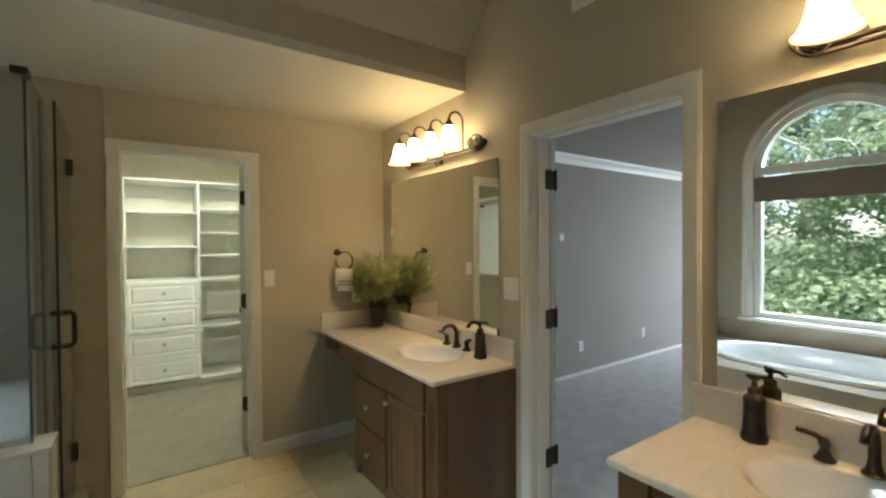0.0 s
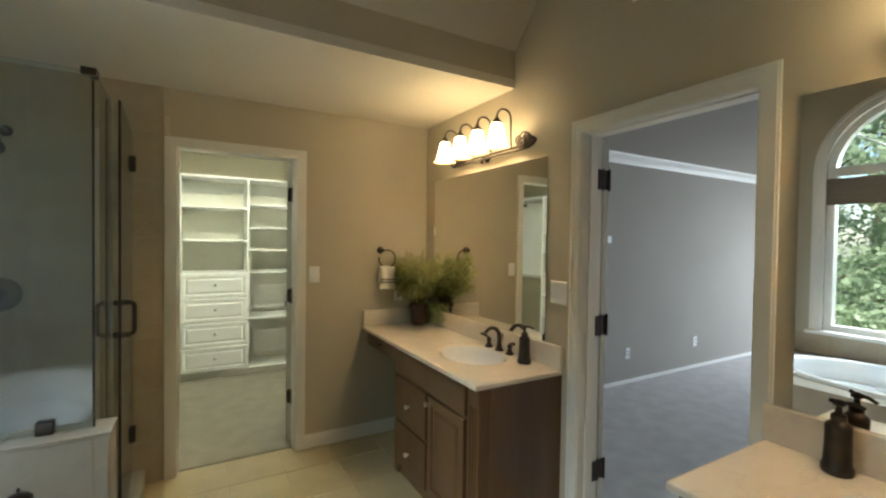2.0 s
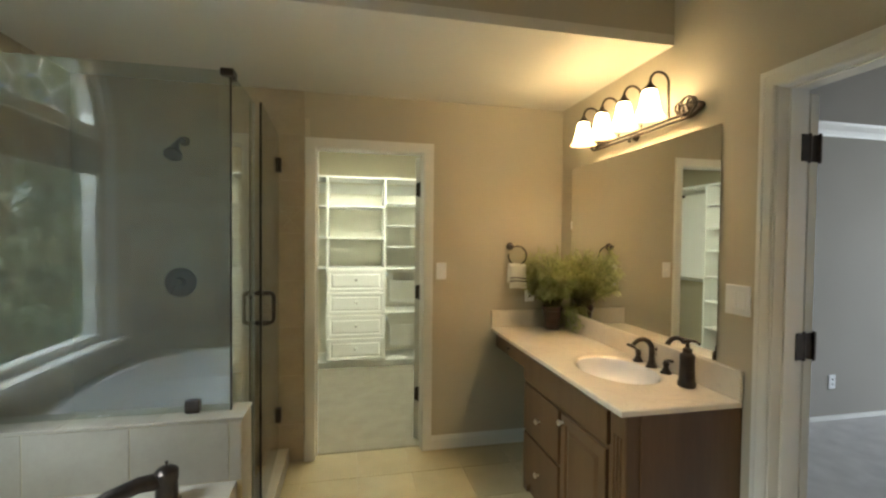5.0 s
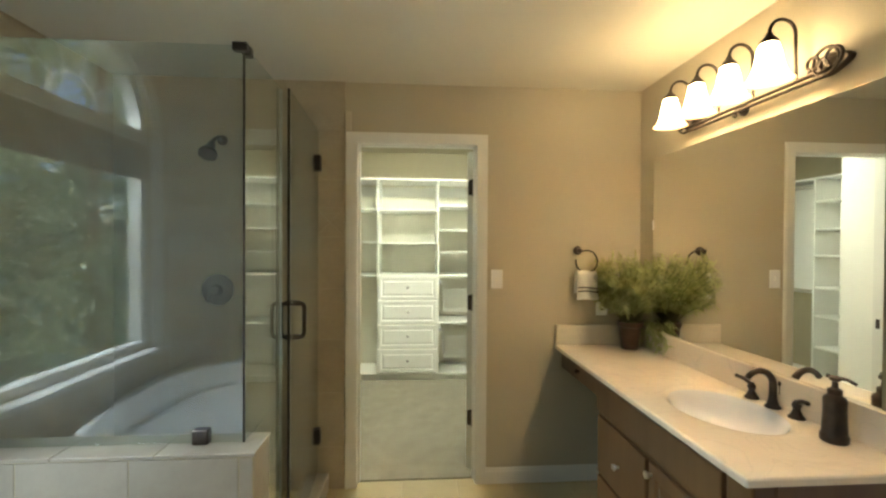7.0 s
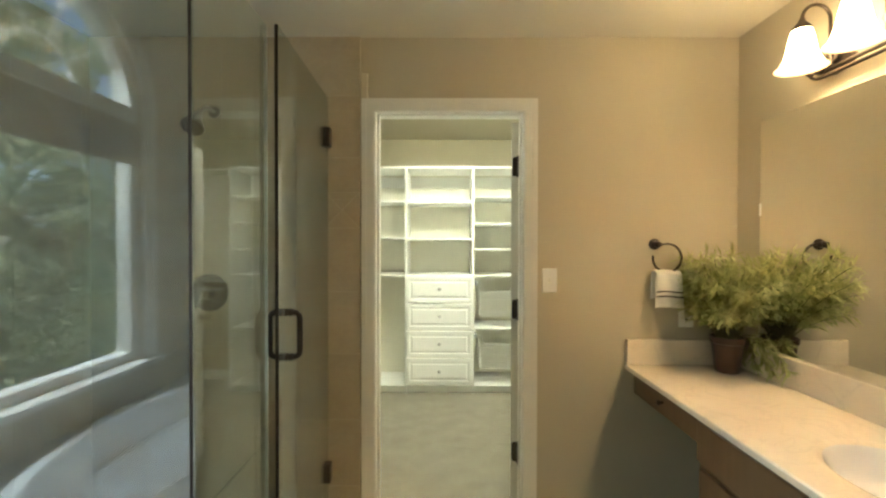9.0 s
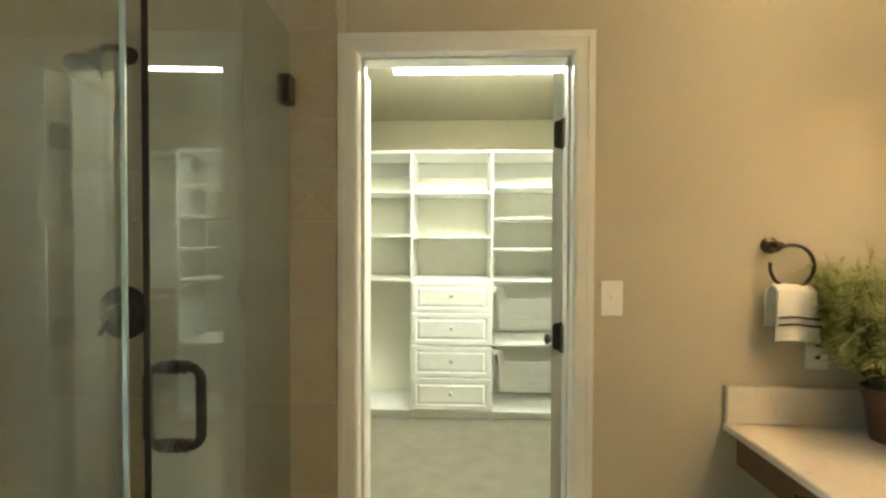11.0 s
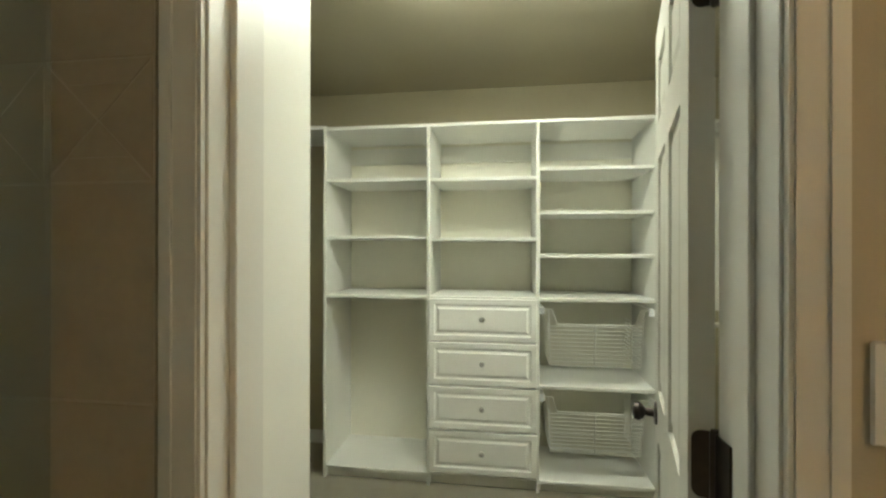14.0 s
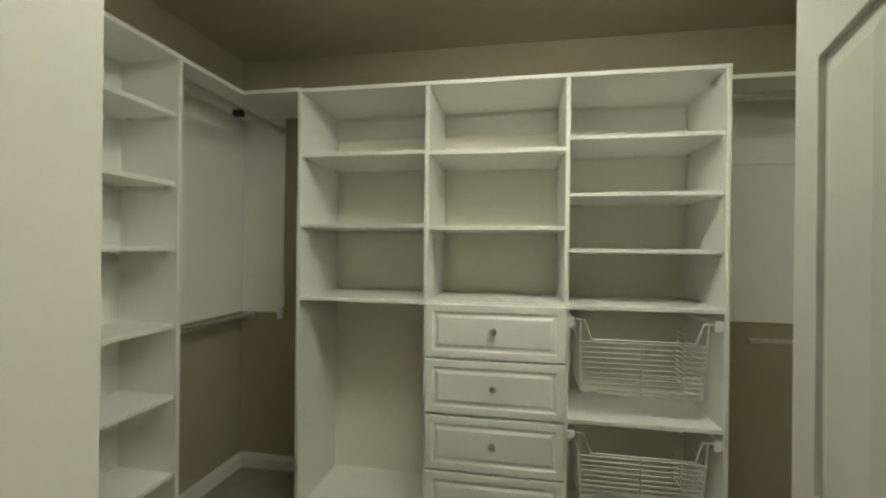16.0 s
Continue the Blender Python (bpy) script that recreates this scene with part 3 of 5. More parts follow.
def wire_basket(ztop, name="wire_basket"):
    x0, x1 = BAYS[2][0] + 0.026, BAYS[2][1] - 0.026
    bk = thing(name, ((x0 + x1) / 2, UF + 0.2, ztop - 0.34), "white wire pull-out basket with a dipped front", "basket", "closet baskets")
    yf, yb, zb = UF + 0.02, UB - 0.06, ztop - 0.33
    b = bmesh.new()
    dip = 0.085
    tube(b, [(x0 + 0.0, yf, ztop), (x0 + 0.045, yf, ztop), (x0 + 0.075, yf, ztop - dip), (x1 - 0.075, yf, ztop - dip), (x1 - 0.045, yf, ztop), (x1, yf, ztop)], 0.0035, 6)
    tube(b, [(x0, yf, ztop), (x0, yb, ztop), (x1, yb, ztop), (x1, yf, ztop)], 0.0035, 6)
    part("rim", b, MELAMINE, bk, "", True)
    for k in range(11):
        f = k / 10
        z = ztop - dip - 0.012 - f * 0.230
        i = 0.027 + 0.012 * f
        b = bmesh.new()
        y0 = yf + 0.03 * f
        tube(b, [(x0 + i, y0, z), (x1 - i, y0, z)], 0.0029, 6)
        tube(b, [(x0 + i, y0, z), (x0 + i, yb, z)], 0.0022, 5)
        tube(b, [(x1 - i, y0, z), (x1 - i, yb, z)], 0.0022, 5)
        part("wire", b, MELAMINE, bk)
    for x, s in ((x0 + 0.026, 1), (x1 - 0.026, -1), ((x0 + x1) / 2, 0)):
        b = bmesh.new()
        tube(b, [(x, yf, ztop if s else ztop - dip), (x + 0.013 * s, yf + 0.03, zb + 0.003)], 0.0030, 6)
        part("upright", b, MELAMINE, bk)
    for k in range(8):
        y = yf + 0.05 + (yb - yf - 0.05) * k / 7
        b = bmesh.new()
        tube(b, [(x0 + 0.04, y, zb), (x1 - 0.04, y, zb)], 0.0016, 5)
        part("floor_wire", b, MELAMINE, bk)
    for x, s in ((BAYS[2][0], 1), (BAYS[2][1], -1)):
        part("runner", block((min(x, x + s * 0.022), UF + 0.015, ztop - 0.014), (max(x, x + s * 0.022), UB - 0.05, ztop + 0.010), 0.002), MELAMINE, bk)
        part("runner_stop", block((min(x, x + s * 0.03), UF + 0.012, ztop - 0.030), (max(x, x + s * 0.03), UF + 0.03, ztop + 0.014), 0.004), PLATE, bk)
    return bk


wire_basket(1.055)
wire_basket(0.555)

# side tower and hanging bays
LF, LY, LT = -1.08, (4.50, 5.115), 2.160
tower = thing("closet_side_tower", (-1.2, 4.82, 0.006), "white open shelf tower along the closet side wall", "shelf tower")
for y in LY:
    part("gable", block((CW + 0.003, y - T / 2, 0.006), (LF, y + T / 2, LT - T), 0.001), MELAMINE, tower)
part("top_shelf", block((CW + 0.003, LY[0] - T / 2, LT - T), (LF + 0.004, LY[1] + T / 2, LT), 0.0015), MELAMINE, tower)
part("back_panel", block((CW + 0.003, LY[0] + T / 2, 0.1), (CW + 0.009, LY[1] - T / 2, LT - T)), MELAMINE, tower)
part("back_batten", block((CW + 0.009, 4.78, 0.5), (CW + 0.016, 4.84, 1.62), 0.002), MELAMINE, tower)
for z in (0.105, 0.416, 0.742, 1.036, 1.360, 1.63, 1.920):
    part("shelf", block((CW + 0.010, LY[0] + T / 2, z - T), (LF - 0.012, LY[1] - T / 2, z), 0.0015), MELAMINE, tower)
    for y in (LY[0] + T / 2 + 0.008, LY[1] - T / 2 - 0.008):
        for x in (LF - 0.05, CW + 0.06):
            part("shelf_pin", block((x - 0.006, y - 0.008, z - T - 0.010), (x + 0.006, y + 0.008, z - T), 0.002), CHROME, tower, "nickel shelf pin")


def rail_end(b, c, axis, s):
    lathe(b, ((0.026, 0), (0.026, 0.004), (0.019, 0.006), (0.019, 0.016)), c, Matrix.Rotation(radians(90 * s), 3, axis), 16)


hang = thing("hanging_bay", (-1.2, 5.5, 0.9), "white hanging bay with nickel rods on the closet side wall", "hanging rail")
part("top_shelf", block((CW + 0.003, LY[1] + T / 2 + 0.001, LT - T), (LF, CN - 0.003, LT), 0.0015), MELAMINE, hang)
part("back_panel", block((CW + 0.003, LY[1] + T / 2 + 0.001, 0.965), (CW + 0.012, CN - 0.013, LT - T)), MELAMINE, hang)
part("end_panel", block((CW + 0.003, CN - 0.012, 0.965), (-1.085, CN - 0.003, LT - T)), MELAMINE, hang)
part("end_shelf", block((LF + 0.001, UF + 0.03, LT - T), (UX[0] - T / 2 - 0.001, CN - 0.003, LT), 0.0015), MELAMINE, hang)
for x, z in ((-1.10, 2.068), (-1.30, 0.948)):
    b = bmesh.new()
    tube(b, [(x, LY[1] + T / 2, z), (x, CN - 0.012, z)], 0.0145, 16)
    rail_end(b, (x, CN - 0.012, z), "X", 1)
    part("rod", b, CHROME, hang, "round nickel hanging rod", True)
part("rod_bracket", block((-1.125, 5.50, 2.025), (-1.075, 5.535, 2.060), 0.006, 2), BRONZE, hang, "dark rod support bracket")
part("lower_clip", block((-1.115, CN - 0.035, 0.93), (-1.083, CN - 0.0125, 1.0), 0.003), PLATE, hang)

hang = thing("hanging_bay", (1.5, 5.7, 0.9), "white hanging bay with nickel rods beside the closet unit", "hanging rail")
part("top_shelf", block((UX[3] + T / 2 + 0.001, CN - 0.33, UT - T), (CE - 0.003, CN - 0.003, UT), 0.0015), MELAMINE, hang)
part("back_panel", block((UX[3] + T / 2 + 0.001, CN - 0.012, 1.01), (CE - 0.003, CN - 0.003, UT - T)), MELAMINE, hang)
part("back_rail", block((UX[3] + T / 2 + 0.001, CN - 0.026, 1.80), (CE - 0.003, CN - 0.0125, 1.90), 0.001), MELAMINE, hang)
for z, x0 in ((2.062, UX[3] + T / 2), (0.962, 1.33)):
    b = bmesh.new()
    tube(b, [(x0, CN - 0.28, z), (CE - 0.003, CN - 0.28, z)], 0.0155, 16)
    rail_end(b, (CE - 0.02, CN - 0.28, z), "Y", 1)
    part("rod", b, CHROME, hang, "round nickel hanging rod", True)

front = thing("closet_front_panel", (-0.12, 3.78, 0.006), "white melamine end panel beside the closet doorway", "closet panel")
part("gable", block((DOOR_A - 0.060, NY + 0.142, 0.006), (DOOR_A - 0.040, NY + 0.402, 2.10), 0.0015), MELAMINE, front)
part("back", block((-0.60, NY + 0.142, 0.006), (DOOR_A - 0.061, NY + 0.150, 2.10)), MELAMINE, front)
for z in (0.105, 0.5, 0.9, 1.3, 1.7, 2.10):
    part("shelf", block((-0.60, NY + 0.151, z - T), (DOOR_A - 0.061, NY + 0.394, z)), MELAMINE, front)
part("gable", block((-0.62, NY + 0.142, 0.006), (-0.601, NY + 0.402, 2.10), 0.0015), MELAMINE, front)

lamp = thing("fluorescent_ceiling_light", (0.45, 4.53, CH), "lit white fluorescent wrap fixture on the closet ceiling", "ceiling light")
b = bmesh.new()
box(b, (-0.132, 4.32, CH - 0.070), (1.075, 4.715, CH - 0.010), 0.016, 3)
for v in b.verts:
    if v.co.x < 0.2:
        v.co.x += 0.02 * (4.715 - v.co.y) / 0.4  # tapered end cap
part("diffuser", b, DIFFUSER, lamp, "glowing white acrylic diffuser", True)
part("housing", block((-0.128, 4.33, CH - 0.010), (1.06, 4.71, CH - 0.001)), PLATE, lamp)

# ---- vanities ----
CT = 0.84


def countertop(y0, y1, sy, splash_end):
    """A moulded marble top with an oval bowl; the slab is a ring of faces round the bowl's rim."""
    c, rx, ry = (1.43, sy), 0.175, 0.225
    b = bmesh.new()
    n = 40
    x0, x1 = 1.124, EX - 0.002

    def edge(a):
        dx, dy = math.cos(a), math.sin(a)
        s = min((x1 - c[0]) / dx if dx > 1e-9 else 9, (x0 - c[0]) / dx if dx < -1e-9 else 9, (y1 - c[1]) / dy if dy > 1e-9 else 9, (y0 - c[1]) / dy if dy < -1e-9 else 9)
        return c[0] + dx * s, c[1] + dy * s

    angles = sorted({2 * math.pi * k / n for k in range(n)} | {math.atan2(y - c[1], x - c[0]) % (2 * math.pi) for x in (x0, x1) for y in (y0, y1)})
    rings = [[], []]
    for a in angles:
        ex, ey = edge(a)
        rings[0].append(b.verts.new((ex, ey, CT - 0.023)))
        rings[1].append(b.verts.new((ex, ey, CT)))
    for f, dz in ((1.12, 0.0), (1.05, -0.003), (1.0, -0.010)):
        rings.append([b.verts.new((c[0] + rx * f * math.cos(a), c[1] + ry * f * math.sin(a), CT + dz)) for a in angles])
    m = len(angles)
    for p, q in zip(rings[:5], rings[1:5]):
        for k in range(m):
            b.faces.new((p[k], p[(k + 1) % m], q[(k + 1) % m], q[k]))
    top = thing("marble_worktop", (1.4, (y0 + y1) / 2, CT - 0.032), "cream cultured marble vanity top with a moulded oval sink", "vanity top", "vanity tops")
    slab = part("slab", b, MARBLE, top, "", True)
    b = bmesh.new()
    rings = [[b.verts.new((c[0] + rx * f * math.cos(a), c[1] + ry * f * math.sin(a), CT + dz)) for a in angles]
             for f, dz in ((1.0, -0.010), (0.97, -0.018), (0.93, -0.034), (0.87, -0.055), (0.79, -0.078), (0.69, -0.097), (0.56, -0.111), (0.38, -0.120), (0.2, -0.124), (0.10, -0.126))]
    for p, q in zip(rings, rings[1:]):
        for k in range(m):
            b.faces.new((p[k], p[(k + 1) % m], q[(k + 1) % m], q[k]))
    b.faces.new(rings[-1])
    part("sink_bowl", b, COOLBOWL, top, "glossy cool-white oval bowl", True)
    bv = slab.modifiers.new("soft_edge", "BEVEL")
    bv.width, bv.segments, bv.limit_method, bv.angle_limit = 0.006, 2, "ANGLE", radians(50)
    part("backsplash", block((EX - 0.022, y0, CT), (EX - 0.001, y1, CT + 0.120), 0.004, 2), MARBLE, top)
    if splash_end:
        part("side_splash", block((1.127, y1 - 0.021, CT), (EX - 0.023, y1 - 0.001, CT + 0.120), 0.004, 2), MARBLE, top)
    b = bmesh.new()
    lathe(b, ((0.022, 0), (0.022, 0.004), (0.016, 0.006), (0.010, 0.003)), (c[0] + 0.01, c[1], CT - 0.125), None, 20)
    part("drain", b, CHROME, top, "chrome sink drain", True)
    return top


def raised_front(y0, y1, z0, z1, x, arch=0.045):
    """A raised-panel cabinet front facing -x."""
    b = bmesh.new()
    loops = []
    w = min(arch, (z1 - z0) * 0.28)
    for d, o in ((0, 0), (0, -0.014), (0.005, -0.018), (w, -0.018), (w + 0.006, -0.009), (w + 0.014, -0.009), (w + 0.034, -0.017)):
        loops.append([b.verts.new((x + o, y, z)) for y, z in ((y0 + d, z0 + d), (y1 - d, z0 + d), (y1 - d, z1 - d), (y0 + d, z1 - d))])
    for p, q in zip(loops, loops[1:]):
        for k in range(4):
            b.faces.new((p[k], p[(k + 1) % 4], q[(k + 1) % 4], q[k]))
    b.faces.new(loops[0])
    b.faces.new(loops[-1])
    return b


def slab_front(y0, y1, z0, z1, x):
    return block((x - 0.018, y0, z0), (x, y1, z1), 0.005, 2)


def small_knob(at, parent):
    b = bmesh.new()
    lathe(b, ((0.007, 0), (0.005, 0.010), (0.012, 0.016), (0.015, 0.022), (0.012, 0.027), (0.003, 0.029)), at, Matrix.Rotation(radians(-90), 3, "Y"), 16)
    part("knob", b, CHROME, parent, "nickel cabinet knob", True)


def vanity(y0, y1, flip):
    """A cherry cabinet with a false front, two drawers and a door, on bracket feet; flip mirrors it along the wall."""
    x = 1.163
    f = (lambda y: y0 + y1 - y) if flip else (lambda y: y)
    s = lambda a, c: (min(f(a), f(c)), max(f(a), f(c)))
    cab = thing("vanity_cabinet", (1.42, (y0 + y1) / 2, 0), "dark cherry-stained wooden vanity with raised panels", "vanity cabinet", "vanity cabinets")
    b = block((x, y0 + 0.005, 0.085), (EX - 0.001, y1, CT - 0.17), 0.002)
    part("body", b, CHERRY, cab)
    a, c = s(y0 - 0.002, y0 + 0.0042)
    part("end_panel", block((x + 0.051, a, 0.0), (EX - 0.001, c, CT - 0.025), 0.001), CHERRY, cab)
    part("face_rail", block((x, y0 + 0.005, CT - 0.169), (x + 0.02, y1, CT - 0.024)), CHERRY, cab)
    part("side_panel", block((x + 0.021, y0 + 0.0045, CT - 0.169), (EX - 0.001, y0 + 0.025, CT - 0.024)), CHERRY, cab)
    part("side_panel", block((x + 0.021, y1 - 0.02, CT - 0.169), (EX - 0.001, y1 + 0.0005, CT - 0.024)), CHERRY, cab)
    a, c = s(y0 + 0.004, y0 + 0.10)
    b = block((x - 0.012, a, 0.0), (x + 0.05, c, CT - 0.025), 0.006, 2)
    for k in range(3):
        yy = f(y0 + 0.03 + 0.022 * k)
        tube(b, [(x - 0.012, yy, 0.16), (x - 0.012, yy, 0.72)], 0.006, 8)
    part("corner_post", b, CHERRY, cab)
    a, c = s(y0 + 0.115, y1 - 0.01)
    part("false_front", slab_front(a, c, 0.655, 0.795, x), CHERRY, cab)
    a, c = s(y0 + 0.52, y1 - 0.025)
    for z0, z1, kz in ((0.365, 0.635, 0.49), (0.085, 0.350, 0.20)):
        d = part("drawer", slab_front(a, c, z0, z1, x), CHERRY, cab)
        small_knob((x - 0.018, (a + c) / 2, kz), d)
    a, c = s(y0 + 0.125, y0 + 0.50)
    d = part("door", raised_front(a, c, 0.085, 0.635, x), CHERRY, cab)
    small_knob((x - 0.018, f(y0 + 0.475), 0.595), d)
    b = bmesh.new()
    a, c = s(y0 + 0.10, y1)
    box(b, (x + 0.012, a, 0.0), (x + 0.03, c, 0.085))
    part("kick_board", b, CHERRY, cab)
    a, c = s(y1 - 0.09, y1)
    b = bmesh.new()
    box(b, (x - 0.006, a + 0.03, 0.0), (x + 0.04, c, 0.085), 0.004)
    box(b, (x - 0.006, a, 0.045), (x + 0.04, a + 0.03, 0.085), 0.004)
    part("foot", b, CHERRY, cab)
    return cab


vanity(1.985, 2.958, False)
apron = thing("vanity_drawer_apron", (1.4, 3.22, CT - 0.15), "dark cherry-stained apron drawer over the knee space", "apron drawer")
part("front", block((1.168, 2.960, 0.700), (1.187, NY - 0.002, CT - 0.025), 0.003), CHERRY, apron)
part("end_block", block((1.188, 2.960, 0.700), (1.63, 2.979, CT - 0.025)), CHERRY, apron)
part("end_block", block((1.188, NY - 0.021, 0.700), (1.63, NY - 0.002, CT - 0.025)), CHERRY, apron)
part("bottom", block((1.188, 2.980, 0.700), (1.63, NY - 0.022, 0.710)), CHERRY, apron)
b = bmesh.new()
lathe(b, ((0.006, 0), (0.005, 0.010), (0.011, 0.016), (0.012, 0.021), (0.003, 0.025)), (1.168, 3.23, 0.755), Matrix.Rotation(radians(-90), 3, "Y"), 14)
part("knob", b, BRONZE, apron, "dark bronze drawer knob", True)
countertop(1.978, NY - 0.001, 2.468, True)
CT = 0.86
vanity(-0.40, 1.055, True)
countertop(-0.42, 1.07, 0.595, False)
CT = 0.84


def faucet(sy, label):
    """A widespread bronze tap: arched spout and two lever handles."""
    x = 1.612
    fc = thing("sink_faucet", (x, sy, CT), label, "faucet", "sink faucets")
    b = bmesh.new()
    lathe(b, ((0.027, 0), (0.027, 0.006), (0.020, 0.012), (0.015, 0.03), (0.013, 0.05)), (x, sy, CT))
    pts = [(x, sy, CT + 0.04), (x, sy, CT + 0.085)] + [Vector((p.x, p.y, p.z)) for p in arc((x - 0.055, sy, CT + 0.085), 0.055, 0, 150, "xz", 12)]
    tube(b, pts, 0.0135, 14, 0.8)
    part("spout", b, BRONZE, fc, "", True)
    b = bmesh.new()
    lathe(b, ((0.003, 0), (0.003, 0.03), (0.007, 0.035), (0.007, 0.045), (0.002, 0.05)), (x + 0.028, sy, CT + 0.05), None, 10)
    part("lift_rod", b, BRONZE, fc, "", True)
    for s in (-1, 1):
        y = sy + s * 0.102
        b = bmesh.new()
        lathe(b, ((0.026, 0), (0.026, 0.006), (0.018, 0.014), (0.011, 0.032), (0.016, 0.046), (0.012, 0.056), (0.006, 0.064)), (x, y, CT))
        tube(b, [(x, y, CT + 0.052), (x - 0.006, y + s * 0.018, CT + 0.066), (x - 0.012, y + s * 0.038, CT + 0.072), (x - 0.016, y + s * 0.052, CT + 0.073), (x - 0.018, y + s * 0.062, CT + 0.074)], 0.0085, 10, 0.95)
        part("handle", b, BRONZE, fc, "", True)
    return fc


faucet(2.452, "oil-rubbed bronze widespread faucet beside the sink")
CT = 0.86
faucet(0.595, "oil-rubbed bronze widespread faucet on the second vanity")


def soap_pump(x, y):
    sp = thing("soap_dispenser", (x, y, CT), "dark bronze soap pump bottle on the vanity top", "soap dispenser", "soap dispensers")
    b = bmesh.new()
    lathe(b, ((0.034, 0), (0.037, 0.004), (0.037, 0.022), (0.033, 0.028), (0.031, 0.07), (0.030, 0.11), (0.031, 0.130), (0.029, 0.138), (0.020, 0.146), (0.016, 0.150)), (x, y, CT), None, 24)
    part("bottle", b, BRONZE, sp, "", True)
    b = bmesh.new()
    lathe(b, ((0.019, 0.149), (0.019, 0.164), (0.009, 0.170), (0.007, 0.188), (0.015, 0.192), (0.016, 0.202), (0.006, 0.207)), (x, y, CT), None, 16)
    tube(b, [(x - 0.012, y + 0.018, CT + 0.203), (x, y, CT + 0.199), (x + 0.012, y - 0.028, CT + 0.201), (x + 0.018, y - 0.050, CT + 0.192)], 0.0065, 8, 0.8)
    part("pump", b, BRONZE, sp, "", True)
    return sp


soap_pump(1.590, 0.862)
CT = 0.84
soap_pump(1.570, 2.172)


def wall_mirror(y0, y1, z0, z1):
    mr = thing("wall_mirror", (EX, (y0 + y1) / 2, z0), "frameless plate mirror above the vanity", "mirror", "vanity mirrors")
    part("backing", block((EX - 0.004, y0 + 0.006, z0 + 0.006), (EX - 0.001, y1 - 0.006, z1 - 0.006)), DARK, mr)
    part("plate", block((EX - 0.0065, y0, z0), (EX - 0.0045, y1, z1)), MIRROR, mr, "silvered mirror plate")
    return mr


big = wall_mirror(2.108, 3.352, CT + 0.122, 1.955)
part("mirror_edge_strip", block((EX - 0.011, 3.349, 1.54), (EX - 0.003, 3.356, 1.595), 0.002), PLATE, big, "small clear-white strip on the mirror edge")
wall_mirror(-0.35, 0.995, CT + 0.142, 1.96)


def vanity_light(yc):
    """A bronze double bar with scrolled end plates and four lit bell shades on goosenecks."""
    vl = thing("vanity_light", (EX, yc, 2.05), "bronze four-light bar with lit frosted bell shades", "wall light", "vanity lights")
    z, x, zb, yb = 2.085, EX - 0.045, 2.056, yc - 0.030
    b = bmesh.new()
    for dz, dx in ((-0.040, 0.0), (-0.018, 0.006)):
        tube(b, [(x + dx, yb - 0.375, zb + dz), (x + dx, yb + 0.375, zb + dz)], 0.0075, 10)
    part("bar", b, BRONZE, vl, "", True)
    b = bmesh.new()
    lathe(b, ((0.026, 0), (0.025, 0.008), (0.018, 0.014), (0.012, 0.030), (0.010, 0.040)), (EX - 0.001, yc, zb - 0.03), Matrix.Rotation(radians(-90), 3, "Y"), 28)
    lathe(b, ((0.004, -0.012), (0.011, -0.004), (0.008, 0.006), (0.004, 0.010)), (x, yc, zb - 0.054), None, 12)
    part("canopy", b, BRONZE, vl, "", True)
    for s in (-1, 1):
        b = bmesh.new()
        ring = [(0.074 * math.cos(2 * math.pi * k / 28) + 0.010 * math.cos(6 * math.pi * k / 28), 0.040 * math.sin(2 * math.pi * k / 28)) for k in range(28)]
        rows = [[b.verts.new((EX - d, yb + s * (0.352 + u * f), zb + 0.006 + w * f)) for u, w in ring] for d, f in ((0.002, 1.0), (0.012, 1.0), (0.020, 0.86), (0.016, 0.62), (0.028, 0.3))]
        for p, q in zip(rows, rows[1:]):
            for k in range(28):
                b.faces.new((p[k], p[(k + 1) % 28], q[(k + 1) % 28], q[k]))
        b.faces.new(rows[0])
        b.faces.new(rows[-1])
        part("end_plate", b, BRONZE, vl, "embossed bronze end plate", True)
        b = bmesh.new()
        for r, o, h in ((0.046, 0.006, 0.006), (0.030, 0.034, 0.012), (0.022, -0.040, 0.016), (0.016, 0.0, -0.004)):
            tube(b, [(x, yb + s * (0.368 + o + p.x), zb + h + p.z) for p in arc((0, 0, 0), r, -90, 250, "xz", 18)], 0.0055, 8)
        part("scroll", b, BRONZE, vl, "", True)
    for k in range(4):
        y = yc + (k - 1.5) * 0.196
        b = bmesh.new()
        neck = [(x, y, zb - 0.01), (x - 0.004, y, z + 0.07)] + [p for p in arc((x - 0.054, y, z + 0.120), 0.050, 0, 180, "xz", 12)] + [(x - 0.105, y, z + 0.096)]
        tube(b, neck, 0.0062, 10)
        lathe(b, ((0.010, 0.030), (0.013, 0.020), (0.030, 0.0), (0.031, -0.008), (0.026, -0.010)), (x - 0.105, y, z + 0.088), None, 20)
        part("gooseneck", b, BRONZE, vl, "", True)
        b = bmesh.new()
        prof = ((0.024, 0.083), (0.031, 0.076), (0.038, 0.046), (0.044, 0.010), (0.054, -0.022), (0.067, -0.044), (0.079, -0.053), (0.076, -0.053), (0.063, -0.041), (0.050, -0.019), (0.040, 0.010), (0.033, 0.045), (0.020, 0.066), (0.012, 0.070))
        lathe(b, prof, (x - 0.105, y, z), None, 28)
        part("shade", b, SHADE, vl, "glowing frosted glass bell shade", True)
        b = bmesh.new()
        lathe(b, ((0.010, 0.060), (0.012, 0.045), (0.022, 0.022), (0.025, 0.004), (0.021, -0.014), (0.011, -0.023), (0.003, -0.025)), (x - 0.105, y, z), None, 18)
        part("bulb", b, BULBGLASS, vl, "lit warm-white bulb", True)
    return vl


